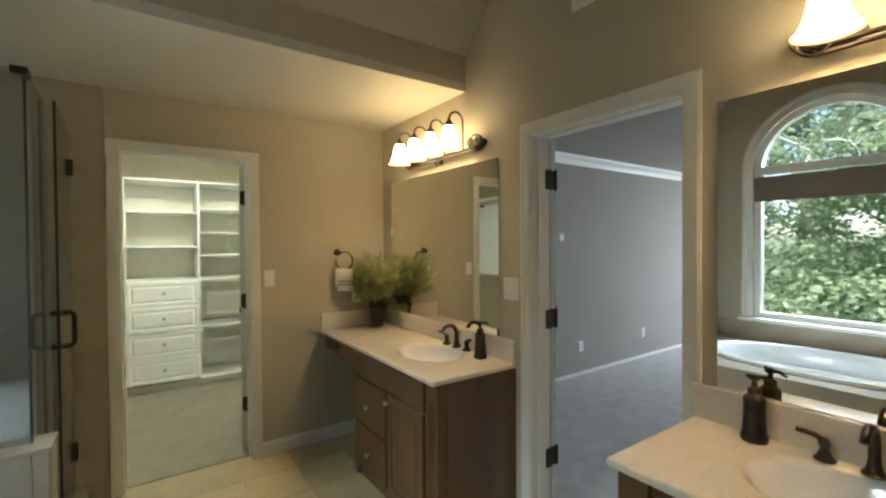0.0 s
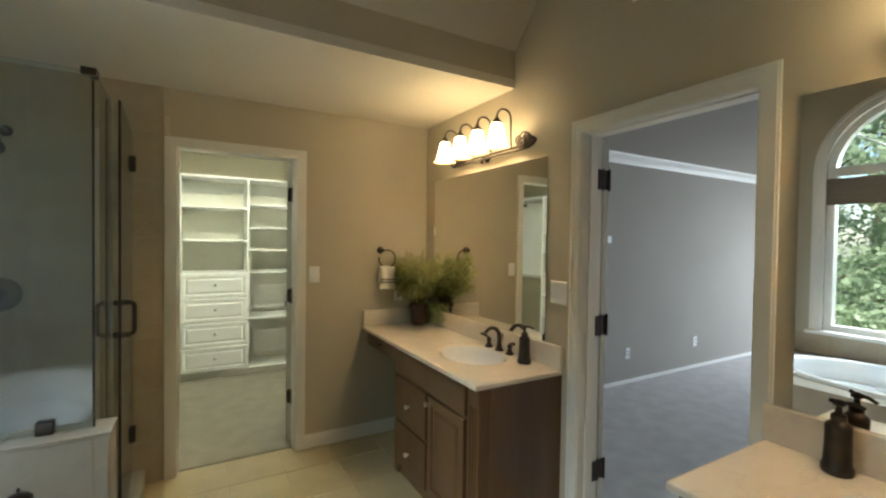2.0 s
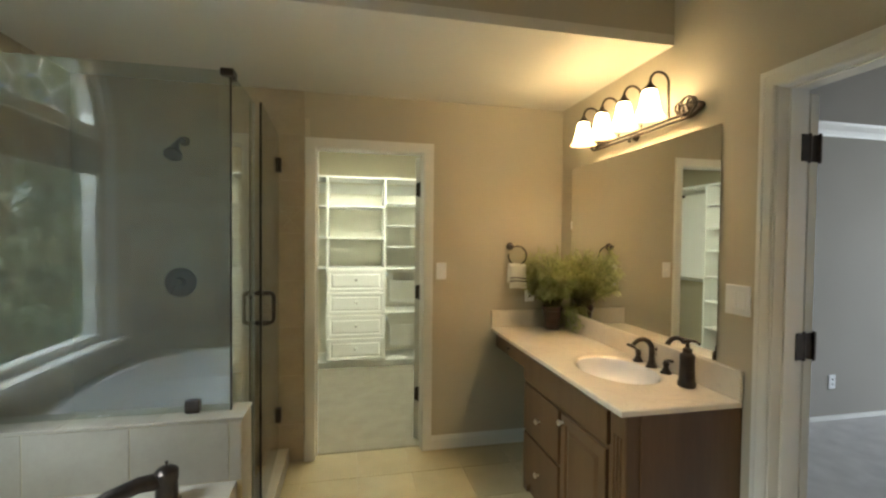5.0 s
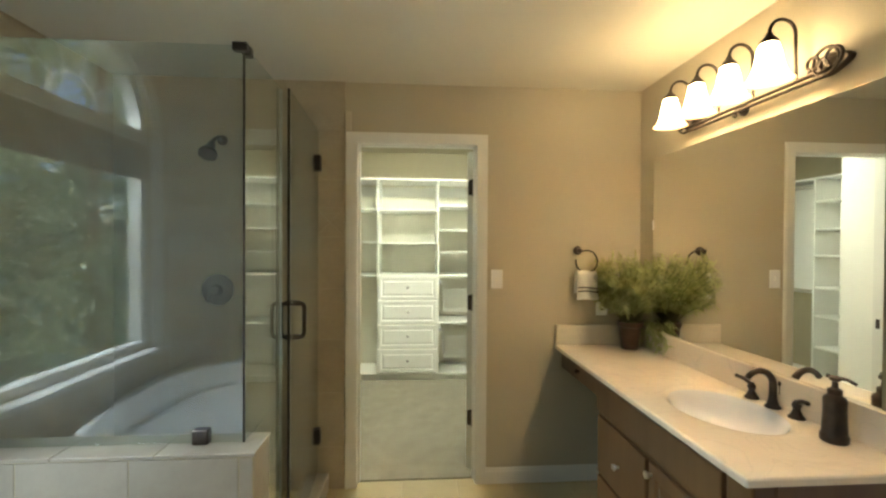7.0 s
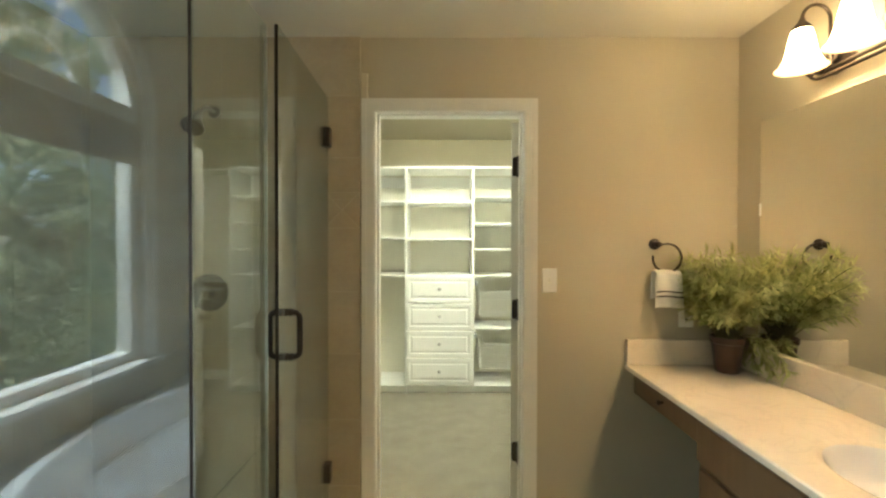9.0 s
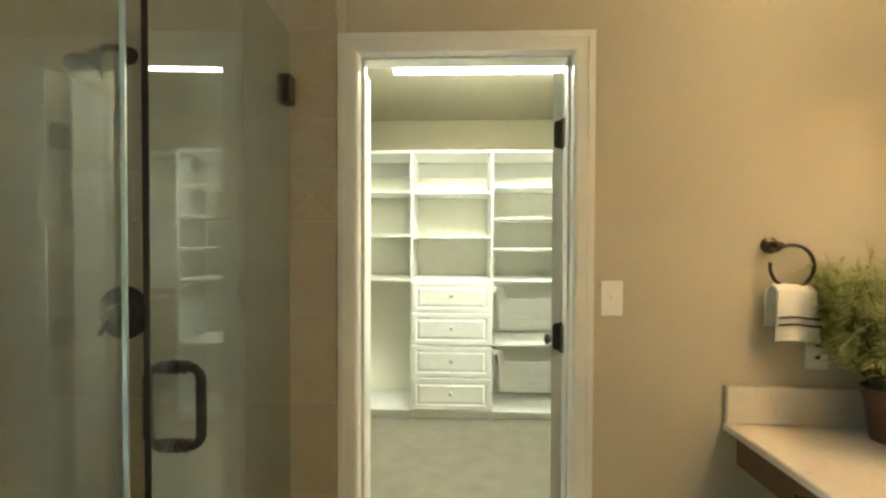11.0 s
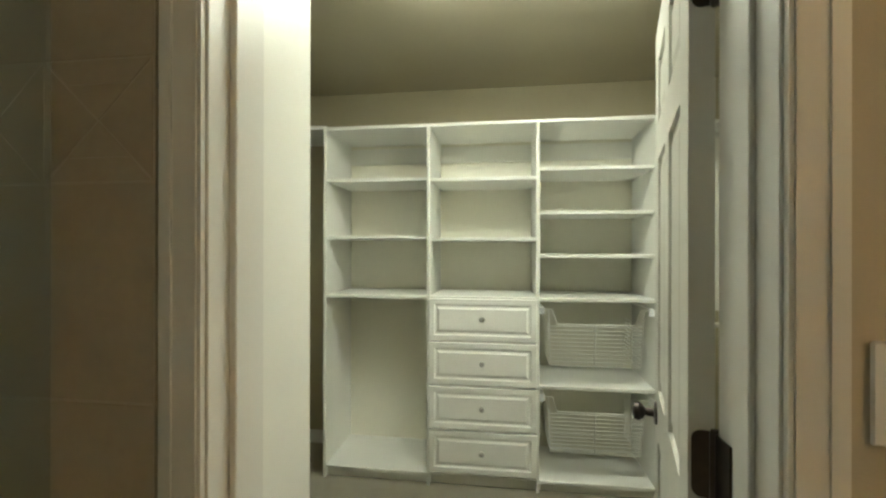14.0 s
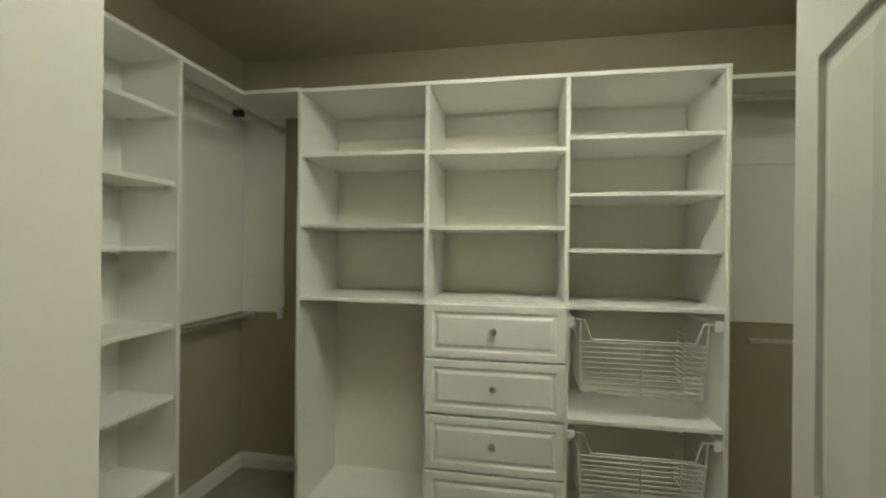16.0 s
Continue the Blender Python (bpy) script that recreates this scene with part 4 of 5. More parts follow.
vanity_light(2.668)
vanity_light(0.380)

# ---- small wall things ----


def wall_plate(name, c, w, h, axis, label, category, marks):
    """A bevelled cover plate on a wall: axis names the wall's normal; marks: toggle or outlet faces."""
    pl = thing(name, c, label, category)

    def slab(u0, u1, z0, z1, d0, d1, bev):
        if axis == "y":
            return block((c[0] + u0, c[1] - d1, c[2] + z0), (c[0] + u1, c[1] - d0, c[2] + z1), bev)
        return block((c[0] - d1, c[1] + u0, c[2] + z0), (c[0] - d0, c[1] + u1, c[2] + z1), bev)

    part("plate", slab(-w / 2, w / 2, -h / 2, h / 2, 0.001, 0.007, 0.003), PLATE, pl)
    for u, kind in marks:
        if kind == "toggle":
            part("toggle", slab(u - 0.005, u + 0.005, -0.004, 0.016, 0.0072, 0.018, 0.002), PLATE, pl)
            part("toggle_slot", slab(u - 0.008, u + 0.008, -0.014, 0.014, 0.0072, 0.0085, 0.0), MELAMINE, pl)
        elif kind == "rocker":
            part("rocker", slab(u - 0.0165, u + 0.0165, -0.033, 0.033, 0.0072, 0.0095, 0.001), PLATE, pl)
        else:
            for dz in (-0.02, 0.02):
                part("socket", slab(u - 0.016, u + 0.016, dz - 0.014, dz + 0.014, 0.0072, 0.009, 0.001), PLATE, pl)
                part("slot", slab(u - 0.008, u + 0.008, dz - 0.005, dz + 0.006, 0.0092, 0.0096, 0.0), DARK, pl)
    return pl


wall_plate("light_switch", (0.762, NY, 1.240), 0.072, 0.116, "y", "white single toggle light switch", "light switch", [(0, "toggle")])
wall_plate("light_switch", (EX, 2.014, 1.234), 0.117, 0.120, "x", "white double light switch by the bedroom doorway", "light switch", [(-0.023, "rocker"), (0.023, "rocker")])
wall_plate("wall_outlet", (1.415, NY, 1.075), 0.072, 0.116, "y", "white wall outlet behind the plant", "outlet", [(0, "outlet")])
wall_plate("wall_outlet", (4.03, BEDY, 0.32), 0.072, 0.116, "y", "white bedroom wall outlet near the baseboard", "outlet", [(0, "outlet")])
wall_plate("wall_outlet", (5.27, BEDY, 0.32), 0.072, 0.116, "y", "white bedroom wall outlet near the baseboard", "outlet", [(0, "outlet")])
wall_plate("thermostat", (3.71, BEDY, 1.53), 0.06, 0.07, "y", "small white wall control in the bedroom", "thermostat", [])

ring = thing("towel_ring", (1.262, NY, 1.415), "dark bronze towel ring on the wall", "towel ring")
b = bmesh.new()
lathe(b, ((0.027, 0), (0.027, 0.006), (0.016, 0.012), (0.012, 0.030), (0.016, 0.040), (0.012, 0.052), (0.004, 0.056)), (1.262, NY - 0.001, 1.415), Matrix.Rotation(radians(90), 3, "X"), 20)
part("post", b, BRONZE, ring, "", True)
b = bmesh.new()
tube(b, [(1.303 + p.x, NY - 0.045, 1.350 + p.z) for p in arc((0, 0, 0), 0.067, 135, 135 - 325, "xz", 36)], 0.0055, 10)
part("ring", b, BRONZE, ring, "", True)


def towel(x0, x1, ztop, zbot, y):
    """Folded cloth draped over the ring: two layers that bow outward, with soft folds."""
    tw = thing("hand_towel", ((x0 + x1) / 2, y, zbot), "folded white hand towel with two dark stripes", "towel")
    b = bmesh.new()
    nx, nz = 14, 22
    prof = [(0.030, zbot + 0.035)] + [(0.026, zbot + 0.035 + (ztop - zbot - 0.045) * k / 8) for k in range(1, 8)] + [(0.014, ztop - 0.002), (0.0, ztop + 0.004), (-0.014, ztop - 0.002)]
    prof += [(-0.026 - 0.006 * k / nz, ztop - 0.012 - (ztop - 0.012 - zbot) * k / nz) for k in range(nz + 1)]
    outer = []
    for o, z in prof:
        row = []
        for i in range(nx + 1):
            u = i / nx
            flare = 1 + 0.10 * (ztop - z) / (ztop - zbot)
            xx = (x0 + x1) / 2 + (u - 0.5) * (x1 - x0) * flare
            row.append(b.verts.new((xx, y + o + 0.004 * math.sin(u * 9 + z * 8) * (1 if o < 0 else -1), z + 0.003 * math.sin(u * 5))))
        outer.append(row)
    for p, q in zip(outer, outer[1:]):
        for i in range(nx):
            b.faces.new((p[i], p[i + 1], q[i + 1], q[i]))
    bmesh.ops.recalc_face_normals(b, faces=b.faces)
    bmesh.ops.solidify(b, geom=b.faces[:], thickness=0.006)
    part("cloth", b, COTTON, tw, "", True)
    for z in (zbot + 0.050, zbot + 0.072):
        b = bmesh.new()
        row = []
        for i in range(nx + 1):
            u = i / nx
            flare = 1 + 0.10 * (ztop - z) / (ztop - zbot)
            xx = (x0 + x1) / 2 + (u - 0.5) * (x1 - x0) * flare
            k = (ztop - 0.012 - z) / (ztop - 0.012 - zbot)
            yy = y - 0.026 - 0.006 * k + 0.004 * math.sin(u * 9 + z * 8) - 0.008
            row.append([b.verts.new((xx, yy + d, z + h + 0.003 * math.sin(u * 5))) for d, h in ((0, -0.003), (0, 0.003), (0.012, 0.003), (0.012, -0.003))])
        for p, q in zip(row, row[1:]):
            for k in range(4):
                b.faces.new((p[k], p[(k + 1) % 4], q[(k + 1) % 4], q[k]))
        part("stripe", b, STRIPE, tw, "dark woven stripe")
    return tw


towel(1.240, 1.358, 1.290, 1.122, NY - 0.047)

# potted plant in the corner of the vanity top
PX, PY = 1.535, 3.385
plant = thing("potted_plant", (PX, PY, CT), "feathery green potted plant in a brown clay pot", "potted plant")
b = bmesh.new()
lathe(b, ((0.046, 0), (0.049, 0.004), (0.064, 0.130), (0.070, 0.133), (0.071, 0.158), (0.066, 0.160), (0.064, 0.140), (0.02, 0.136)), (PX, PY, CT), None, 28)
part("pot", b, POT, plant, "dark brown tapered clay pot", True)
b = bmesh.new()
lathe(b, ((0.063, 0.132), (0.05, 0.146), (0.02, 0.152)), (PX, PY, CT), None, 20)
part("soil", b, SOIL, plant)
rng = random.Random(7)
stems = bmesh.new()
verts, faces = [], []


def blade(p, d, n, length, width):
    side = d.cross(n).normalized() * width
    tip = p + d * length - n * length * 0.18
    mid = p + d * length * 0.45
    i = len(verts)
    verts.extend([p[:], (mid + side)[:], tip[:], (mid - side)[:]])
    faces.append((i, i + 1, i + 2, i + 3))


for s in range(170):
    a = rng.uniform(0, 2 * math.pi)
    lean = rng.uniform(0.02, 0.66) * rng.uniform(0.5, 1.0) + 0.03
    length = rng.uniform(0.26, 0.46) * (1.0 - 0.22 * lean)
    if s % 21 == 0:  # a few stems arch over the rim
        a, lean, length = rng.uniform(-1.2, 0.3), rng.uniform(0.85, 1.15), 0.26
    p = Vector((PX + 0.04 * math.cos(a) * rng.random(), PY + 0.04 * math.sin(a) * rng.random(), CT + 0.14))
    d = Vector((math.cos(a) * math.sin(lean), math.sin(a) * math.sin(lean), math.cos(lean)))
    pts = [p.copy()]
    steps = 12
    for k in range(steps):
        d = (d + Vector((math.cos(a) * 0.045, math.sin(a) * 0.045, -0.02 - (0.13 if lean > 0.8 else 0.035) * lean))).normalized()
        p = p + d * length / steps
        p.x, p.y = max(PX - 0.165 + 0.02 * rng.random(), min(p.x, EX - 0.035)), min(p.y, NY - 0.03)
        p.z = max(p.z, CT + (0.05 if lean > 0.8 else 0.09))
        pts.append(p.copy())
        if k > 2:
            for q in range(7):
                turn = rng.uniform(0, 2 * math.pi)
                side = d.orthogonal().normalized()
                side = Matrix.Rotation(turn, 3, d) @ side
                dl = (d * rng.uniform(0.4, 1.0) + side * rng.uniform(0.7, 1.1)).normalized()
                ln = rng.uniform(0.032, 0.070)
                tip = p + dl * ln
                if tip.x < EX - 0.012 and tip.y < NY - 0.008:
                    blade(p, dl, Vector((0, 0, 1)) if abs(dl.z) < 0.9 else Vector((1, 0, 0)), ln, rng.uniform(0.0032, 0.0062))
    tube(stems, pts, 0.0016, 4, 0.5)
tagged(part("stalk", stems, STEM, plant), "thin green stalks", kind="stuff")
me = bpy.data.meshes.new("foliage")
me.from_pydata(verts, [], faces)
me.materials.append(LEAF)
fo = new("foliage", me)
fo.parent = plant
me.transform(Matrix.Translation(-Vector((PX, PY, CT))))
tagged(fo, "narrow feathery green leaves", kind="stuff")

# ---- shower ----
GX, GY, PT = -0.301, 2.383, 0.790               # glass planes and the top of the low wall
b = bmesh.new()
box(b, (WX, 2.3095, 0), (-0.2435, 2.4565, PT - 0.003))
pony = structure("wall_pony", b, GROUT, "low tiled wall between the tub and the shower", "low wall")
structure("shower_curb", block((GX - 0.07, 2.4595, -0.008), (GX + 0.068, NY - 0.014, 0.10), 0.006, 2), CREAMTILE, "cream tiled shower curb", "curb")


def pane(name, lo, hi, parent):
    p = part(name, block(lo, hi, 0.001), SHOWERGLASS, parent, "clear tempered glass")
    return p


screen = thing("shower_screen", (GX, GY, PT), "frameless clear glass shower screen on the low wall", "shower screen")
pane("fixed_pane", (WX + 0.004, GY - 0.005, PT + 0.004), (GX + 0.005, GY + 0.005, 2.095), screen)
pane("return_pane", (GX - 0.005, GY + 0.008, PT + 0.004), (GX + 0.005, 2.784, 2.095), screen)
b = bmesh.new()
box(b, (GX - 0.034, GY - 0.014, 2.076), (GX + 0.014, GY + 0.014, 2.104), 0.004, 2)
box(b, (GX - 0.013, GY + 0.0145, 2.072), (GX + 0.015, GY + 0.048, 2.104), 0.004, 2)
part("corner_bracket", b, BRONZE, screen, "dark bronze corner clamp")
for x in (-0.435, -1.15):
    part("floor_clip", block((x - 0.026, GY - 0.016, PT), (x + 0.026, GY + 0.016, PT + 0.05), 0.004), BRONZE, screen, "dark bronze glass clamp")
b = block((GX - 0.001, GY - 0.007, PT + 0.003), (GX + 0.006, GY - 0.0052, 2.06))
part("edge_seal", b, DARK, screen)
part("edge_seal", block((GX - 0.0045, 2.7845, 0.11), (GX + 0.0045, 2.788, 2.095)), CHROME, screen)
low = thing("shower_return_pane", (GX, 2.62, 0.10), "narrow clear glass strip beside the shower door", "glass strip")
pane("lower_pane", (GX - 0.005, 2.460, 0.101), (GX + 0.005, 2.783, PT + 0.002), low)
sdoor = thing("shower_door", (GX, NY, 0.10), "frameless clear glass shower door with bronze pull", "shower door")
pane("glass_pane", (GX - 0.005, 2.800, 0.112), (GX + 0.005, NY - 0.020, 2.105), sdoor)
part("edge_strip", block((GX - 0.0052, 2.7965, 0.112), (GX + 0.0052, 2.7995, 2.105)), DARK, sdoor)
for z in (1.915, 0.33):
    b = bmesh.new()
    box(b, (GX - 0.022, NY - 0.062, z - 0.045), (GX + 0.022, NY - 0.016, z + 0.045), 0.004)
    part("hinge", b, BRONZE, sdoor, "dark bronze wall hinge")
for s in (-1, 1):
    b = bmesh.new()
    hy, z0, z1, r = 2.874, 1.034, 1.184, 0.022
    xo = GX + s * 0.050
    pts = [(GX + s * 0.006, hy, z0)] + [(xo - s * r + s * p.x, hy, z0 + r + p.z) for p in arc((0, 0, 0), r, -90, 0, "xz", 6)]
    pts += [(xo - s * r + s * p.x, hy, z1 - r + p.z) for p in arc((0, 0, 0), r, 0, 90, "xz", 6)] + [(GX + s * 0.006, hy, z1)]
    tube(b, pts, 0.0095, 12)
    for z in (z0, z1):
        lathe(b, ((0.014, 0), (0.014, 0.006), (0.010, 0.008)), (GX + s * 0.005, hy, z), Matrix.Rotation(radians(90 * s), 3, "Y"), 14)
        lathe(b, ((0.0125, 0), (0.0135, 0.003), (0.0135, 0.007), (0.0125, 0.010)), (GX + s * 0.018, hy, z), Matrix.Rotation(radians(90 * s), 3, "Y"), 14)
    part("pull_handle", b, BRONZE, sdoor, "dark bronze D-shaped pull", True)

sdoor.rotation_euler = (0, 0, radians(2.3))  # stands slightly ajar

head = thing("wall_shower", (-0.86, NY - 0.012, 2.02), "dark bronze shower head on the tiled wall", "shower head")
b = bmesh.new()
lathe(b, ((0.030, 0), (0.028, 0.006), (0.012, 0.010)), (-0.84, NY - 0.012, 2.04), Matrix.Rotation(radians(90), 3, "X"), 20)
tube(b, [(-0.84, NY - 0.015, 2.04), (-0.84, NY - 0.07, 2.045), (-0.84, NY - 0.12, 2.02), (-0.84, NY - 0.15, 1.985)], 0.011, 12)
part("arm", b, BRONZE, head, "", True)
b = bmesh.new()
lathe(b, ((0.012, 0.045), (0.020, 0.028), (0.024, 0.0), (0.042, -0.030), (0.049, -0.046), (0.047, -0.056), (0.02, -0.052)), (-0.84, NY - 0.165, 1.965), Matrix.Rotation(radians(-35), 3, "X"), 24)
part("rose", b, BRONZE, head, "", True)
valve = thing("shower_valve", (-0.865, NY - 0.012, 1.18), "round dark bronze shower valve plate", "shower valve")
b = bmesh.new()
lathe(b, ((0.090, 0), (0.090, 0.004), (0.080, 0.010), (0.034, 0.014), (0.030, 0.045), (0.024, 0.055), (0.010, 0.058)), (-0.865, NY - 0.012, 1.18), Matrix.Rotation(radians(90), 3, "X"), 36)
part("plate", b, BRONZE, valve, "", True)
b = bmesh.new()
tube(b, [(-0.865, NY - 0.058, 1.18), (-0.885, NY - 0.070, 1.155), (-0.90, NY - 0.075, 1.115)], 0.010, 10, 0.7)
part("lever", b, BRONZE, valve, "", True)

# ---- tub, deck, window ----
DZ = 0.55
deck = structure("tub_deck", bmesh.new(), CREAMTILE, "cream tiled deck round the bathtub", "tub deck")
b = bmesh.new()
TC, TA = (-0.885, 1.30), (0.47, 0.86)
n = 48
rings = [[], [], []]
x0, x1, y0, y1 = WX + 0.002, -0.262, 0.30, 2.3065
angles = sorted({2 * math.pi * k / n for k in range(n)} | {math.atan2(y - TC[1], x - TC[0]) % (2 * math.pi) for x in (x0, x1) for y in (y0, y1)})
for a in angles:
    dx, dy = math.cos(a), math.sin(a)
    s = min((x1 - TC[0]) / dx if dx > 1e-9 else 9, (x0 - TC[0]) / dx if dx < -1e-9 else 9, (y1 - TC[1]) / dy if dy > 1e-9 else 9, (y0 - TC[1]) / dy if dy < -1e-9 else 9)
    rings[0].append(b.verts.new((TC[0] + dx * s, TC[1] + dy * s, 0)))
    rings[1].append(b.verts.new((TC[0] + dx * s, TC[1] + dy * s, DZ)))
    rings[2].append(b.verts.new((TC[0] + TA[0] * 0.97 * dx, TC[1] + TA[1] * 0.97 * dy, DZ)))
m = len(angles)
for p, q in zip(rings, rings[1:]):
    for k in range(m):
        b.faces.new((p[k], p[(k + 1) % m], q[(k + 1) % m], q[k]))
bmesh.ops.recalc_face_normals(b, faces=b.faces)
b.to_mesh(deck.data)
b.free()
tub = thing("bathtub", (TC[0], TC[1], DZ), "white acrylic drop-in oval bathtub", "bathtub")
b = bmesh.new()
rings = []
for f, z in ((1.0, 0.001), (1.01, 0.016), (1.0, 0.028), (0.96, 0.032), (0.915, 0.028), (0.89, 0.010), (0.87, -0.05), (0.85, -0.11), (0.835, -0.125), (0.76, -0.135), (0.745, -0.15), (0.72, -0.24), (0.70, -0.33), (0.68, -0.41), (0.5, -0.44), (0.02, -0.445)):
    rings.append([b.verts.new((TC[0] + TA[0] * f * math.cos(2 * math.pi * k / 56), TC[1] + TA[1] * f * math.sin(2 * math.pi * k / 56), DZ + z)) for k in range(56)])
for p, q in zip(rings, rings[1:]):
    for k in range(56):
        b.faces.new((p[k], p[(k + 1) % 56], q[(k + 1) % 56], q[k]))
b.faces.new(rings[-1])
part("shell", b, ACRYLIC, tub, "", True)
tf = thing("tub_faucet", (-0.47, 2.205, DZ), "dark bronze roman tub filler on the deck", "tub faucet")
b = bmesh.new()
lathe(b, ((0.044, 0), (0.044, 0.008), (0.036, 0.016), (0.034, 0.075), (0.037, 0.085), (0.036, 0.112), (0.026, 0.122), (0.008, 0.126)), (-0.46, 2.205, DZ), None, 28)
tube(b, [(-0.46, 2.205, DZ + 0.080), (-0.53, 2.17, DZ + 0.088), (-0.60, 2.12, DZ + 0.078), (-0.66, 2.08, DZ + 0.045)], 0.028, 16, 0.8)
part("spout", b, BRONZE, tf, "", True)
b = bmesh.new()
lathe(b, ((0.003, 0), (0.003, 0.012), (0.006, 0.014), (0.005, 0.02)), (-0.46, 2.205, DZ + 0.124), None, 10)
part("diverter_pin", b, BRONZE, tf, "", True)

win = thing("window_1", (WX, WY, WZ0), "white arched window with a fan-light over a fixed pane", "window")
tagged(win, kind="structure")


def arch_band(b, r0, r1, x0, x1, zb, n=28):
    """An upside-down U: legs from zb up to the spring line, then a half ring."""
    pts = [(-1, zb)] + [(None, math.pi - math.pi * k / n) for k in range(n + 1)] + [(1, zb)]
    rows = []
    for p in pts:
        row = []
        for r in (r0, r1):
            if p[0] is None:
                y, z = WY + r * math.cos(p[1]), WZS + r * math.sin(p[1])
            else:
                y, z = WY + p[0] * r, p[1]
            row += [b.verts.new((x0, y, z)), b.verts.new((x1, y, z))]
        rows.append(row)
    for p, q in zip(rows, rows[1:]):
        for i, j in ((0, 1), (1, 3), (3, 2), (2, 0)):
            b.faces.new((p[i], p[j], q[j], q[i]))
    for r in (rows[0], rows[-1]):
        b.faces.new((r[0], r[1], r[3], r[2]))
    return b


b = arch_band(bmesh.new(), WR - 0.004, WR + 0.075, WX, WX + 0.018, WZ0)
arch_band(b, WR + 0.05, WR + 0.08, WX + 0.018, WX + 0.028, WZ0)
part("casing", b, TRIM, win)
part("frame", arch_band(bmesh.new(), WR - 0.055, WR - 0.001, WX - 0.11, WX - 0.03, WZ0), TRIM, win)
part("sill", block((WX - 0.03, WY - WR - 0.10, WZ0 - 0.028), (WX + 0.065, WY + WR + 0.10, WZ0 + 0.002), 0.006, 2), TRIM, win)
part("bottom_rail", block((WX - 0.11, WY - WR + 0.056, WZ0 + 0.003), (WX - 0.03, WY + WR - 0.056, WZ0 + 0.05)), TRIM, win)
part("transom", block((WX - 0.11, WY - WR + 0.056, WZS - 0.035), (WX - 0.03, WY + WR - 0.056, WZS + 0.035)), TRIM, win)
part("pane", block((WX - 0.075, WY - WR + 0.056, WZ0 + 0.05), (WX - 0.070, WY + WR - 0.056, WZS - 0.035)), WINDOWGLASS, win)
b = bmesh.new()
vs = [b.verts.new((WX - 0.072, WY + (WR - 0.057) * math.cos(math.pi * k / 28), WZS + 0.035 + (WR - 0.092) * math.sin(math.pi * k / 28))) for k in range(29)]
b.faces.new(vs)
bmesh.ops.solidify(b, geom=b.faces[:], thickness=0.005)
part("fan_pane", b, WINDOWGLASS, win)
b = bmesh.new()
tube(b, [(WX - 0.066, p.y, p.z) for p in arc((0, WY, WZS + 0.03), 0.17, 0, 180, "yz", 18)], 0.007, 8)
for a in (36, 72, 108, 144):
    tube(b, [(WX - 0.066, WY + r * math.cos(radians(a)), WZS + 0.03 + r * math.sin(radians(a))) for r in (0.17, WR - 0.07)], 0.006, 8)
part("fan_grille", b, TRIM, win)
blind = thing("roman_shade", (WX, WY, 1.80), "taupe woven shade gathered at the window transom", "window shade")
b = bmesh.new()
for k in range(4):
    box(b, (WX - 0.028 + 0.004 * k, WY - WR + 0.006, 1.845 + 0.055 * k), (WX - 0.006 + 0.002 * k, WY + WR - 0.006, 1.905 + 0.055 * k), 0.005)
part("folds", b, BLIND, blind)

# ---- outside ----
structure("ground", block((-220, -220, -3.1), (220, 220, -3.0)), GRASS, "grass around the house", "ground")


def tree(x, y, h, r, seed):
    g = random.Random(seed)
    tr = thing("tree", (x, y, -3.0), "leafy green tree outside the window", "tree", "trees outside the window")
    b = bmesh.new()
    tube(b, [(x, y, -3.0), (x + 0.1, y, -1.0), (x, y + 0.15, 1.5), (x + 0.1, y, h * 0.7 - 3)], 0.16, 10, 0.35)
    for k in range(9):
        a, z = g.uniform(0, 6.28), g.uniform(-0.8, h * 0.6 - 3)
        tube(b, [(x, y, z), (x + r * 0.4 * math.cos(a), y + r * 0.4 * math.sin(a), z + 0.5), (x + r * 0.8 * math.cos(a), y + r * 0.8 * math.sin(a), z + 0.7)], 0.028, 6, 0.3)
    part("trunk", b, BARK, tr)
    vv, ff = [], []
    clumps = []
    for k in range(95):
        a, u, w = g.uniform(0, 6.28), g.uniform(-1, 1), g.uniform(0.45, 1.0)
        s = math.sqrt(1 - u * u)
        clumps.append((Vector((x + r * w * s * math.cos(a), y + r * w * s * math.sin(a), h * 0.5 - 3 + h * 0.48 * u * w)), g.uniform(0.25, 0.6)))
    for c, cr in clumps:
        for k in range(170):
            d = Vector((g.gauss(0, 1), g.gauss(0, 1), g.gauss(0, 0.7)))
            p = c + d * cr * 0.5
            e = Vector((g.uniform(-1, 1), g.uniform(-1, 1), g.uniform(-0.5, 0.5))).normalized()
            f = e.cross(Vector((g.uniform(-1, 1), g.uniform(-1, 1), g.uniform(-1, 1)))).normalized()
            q = g.uniform(0.045, 0.085)
            i = len(vv)
            vv.extend([(p - e * q)[:], (p + f * q * 0.55)[:], (p + e * q)[:], (p - f * q * 0.55)[:]])
            ff.append((i, i + 1, i + 2, i + 3))
    me = bpy.data.meshes.new("crown")
    me.from_pydata(vv, [], ff)
    me.materials.append(TREELEAF)
    cr = new("crown", me)
    cr.parent = tr
    me.transform(Matrix.Translation((-x, -y, 3.0)))
    tagged(cr, "dense green leaves", kind="stuff")
    return tr


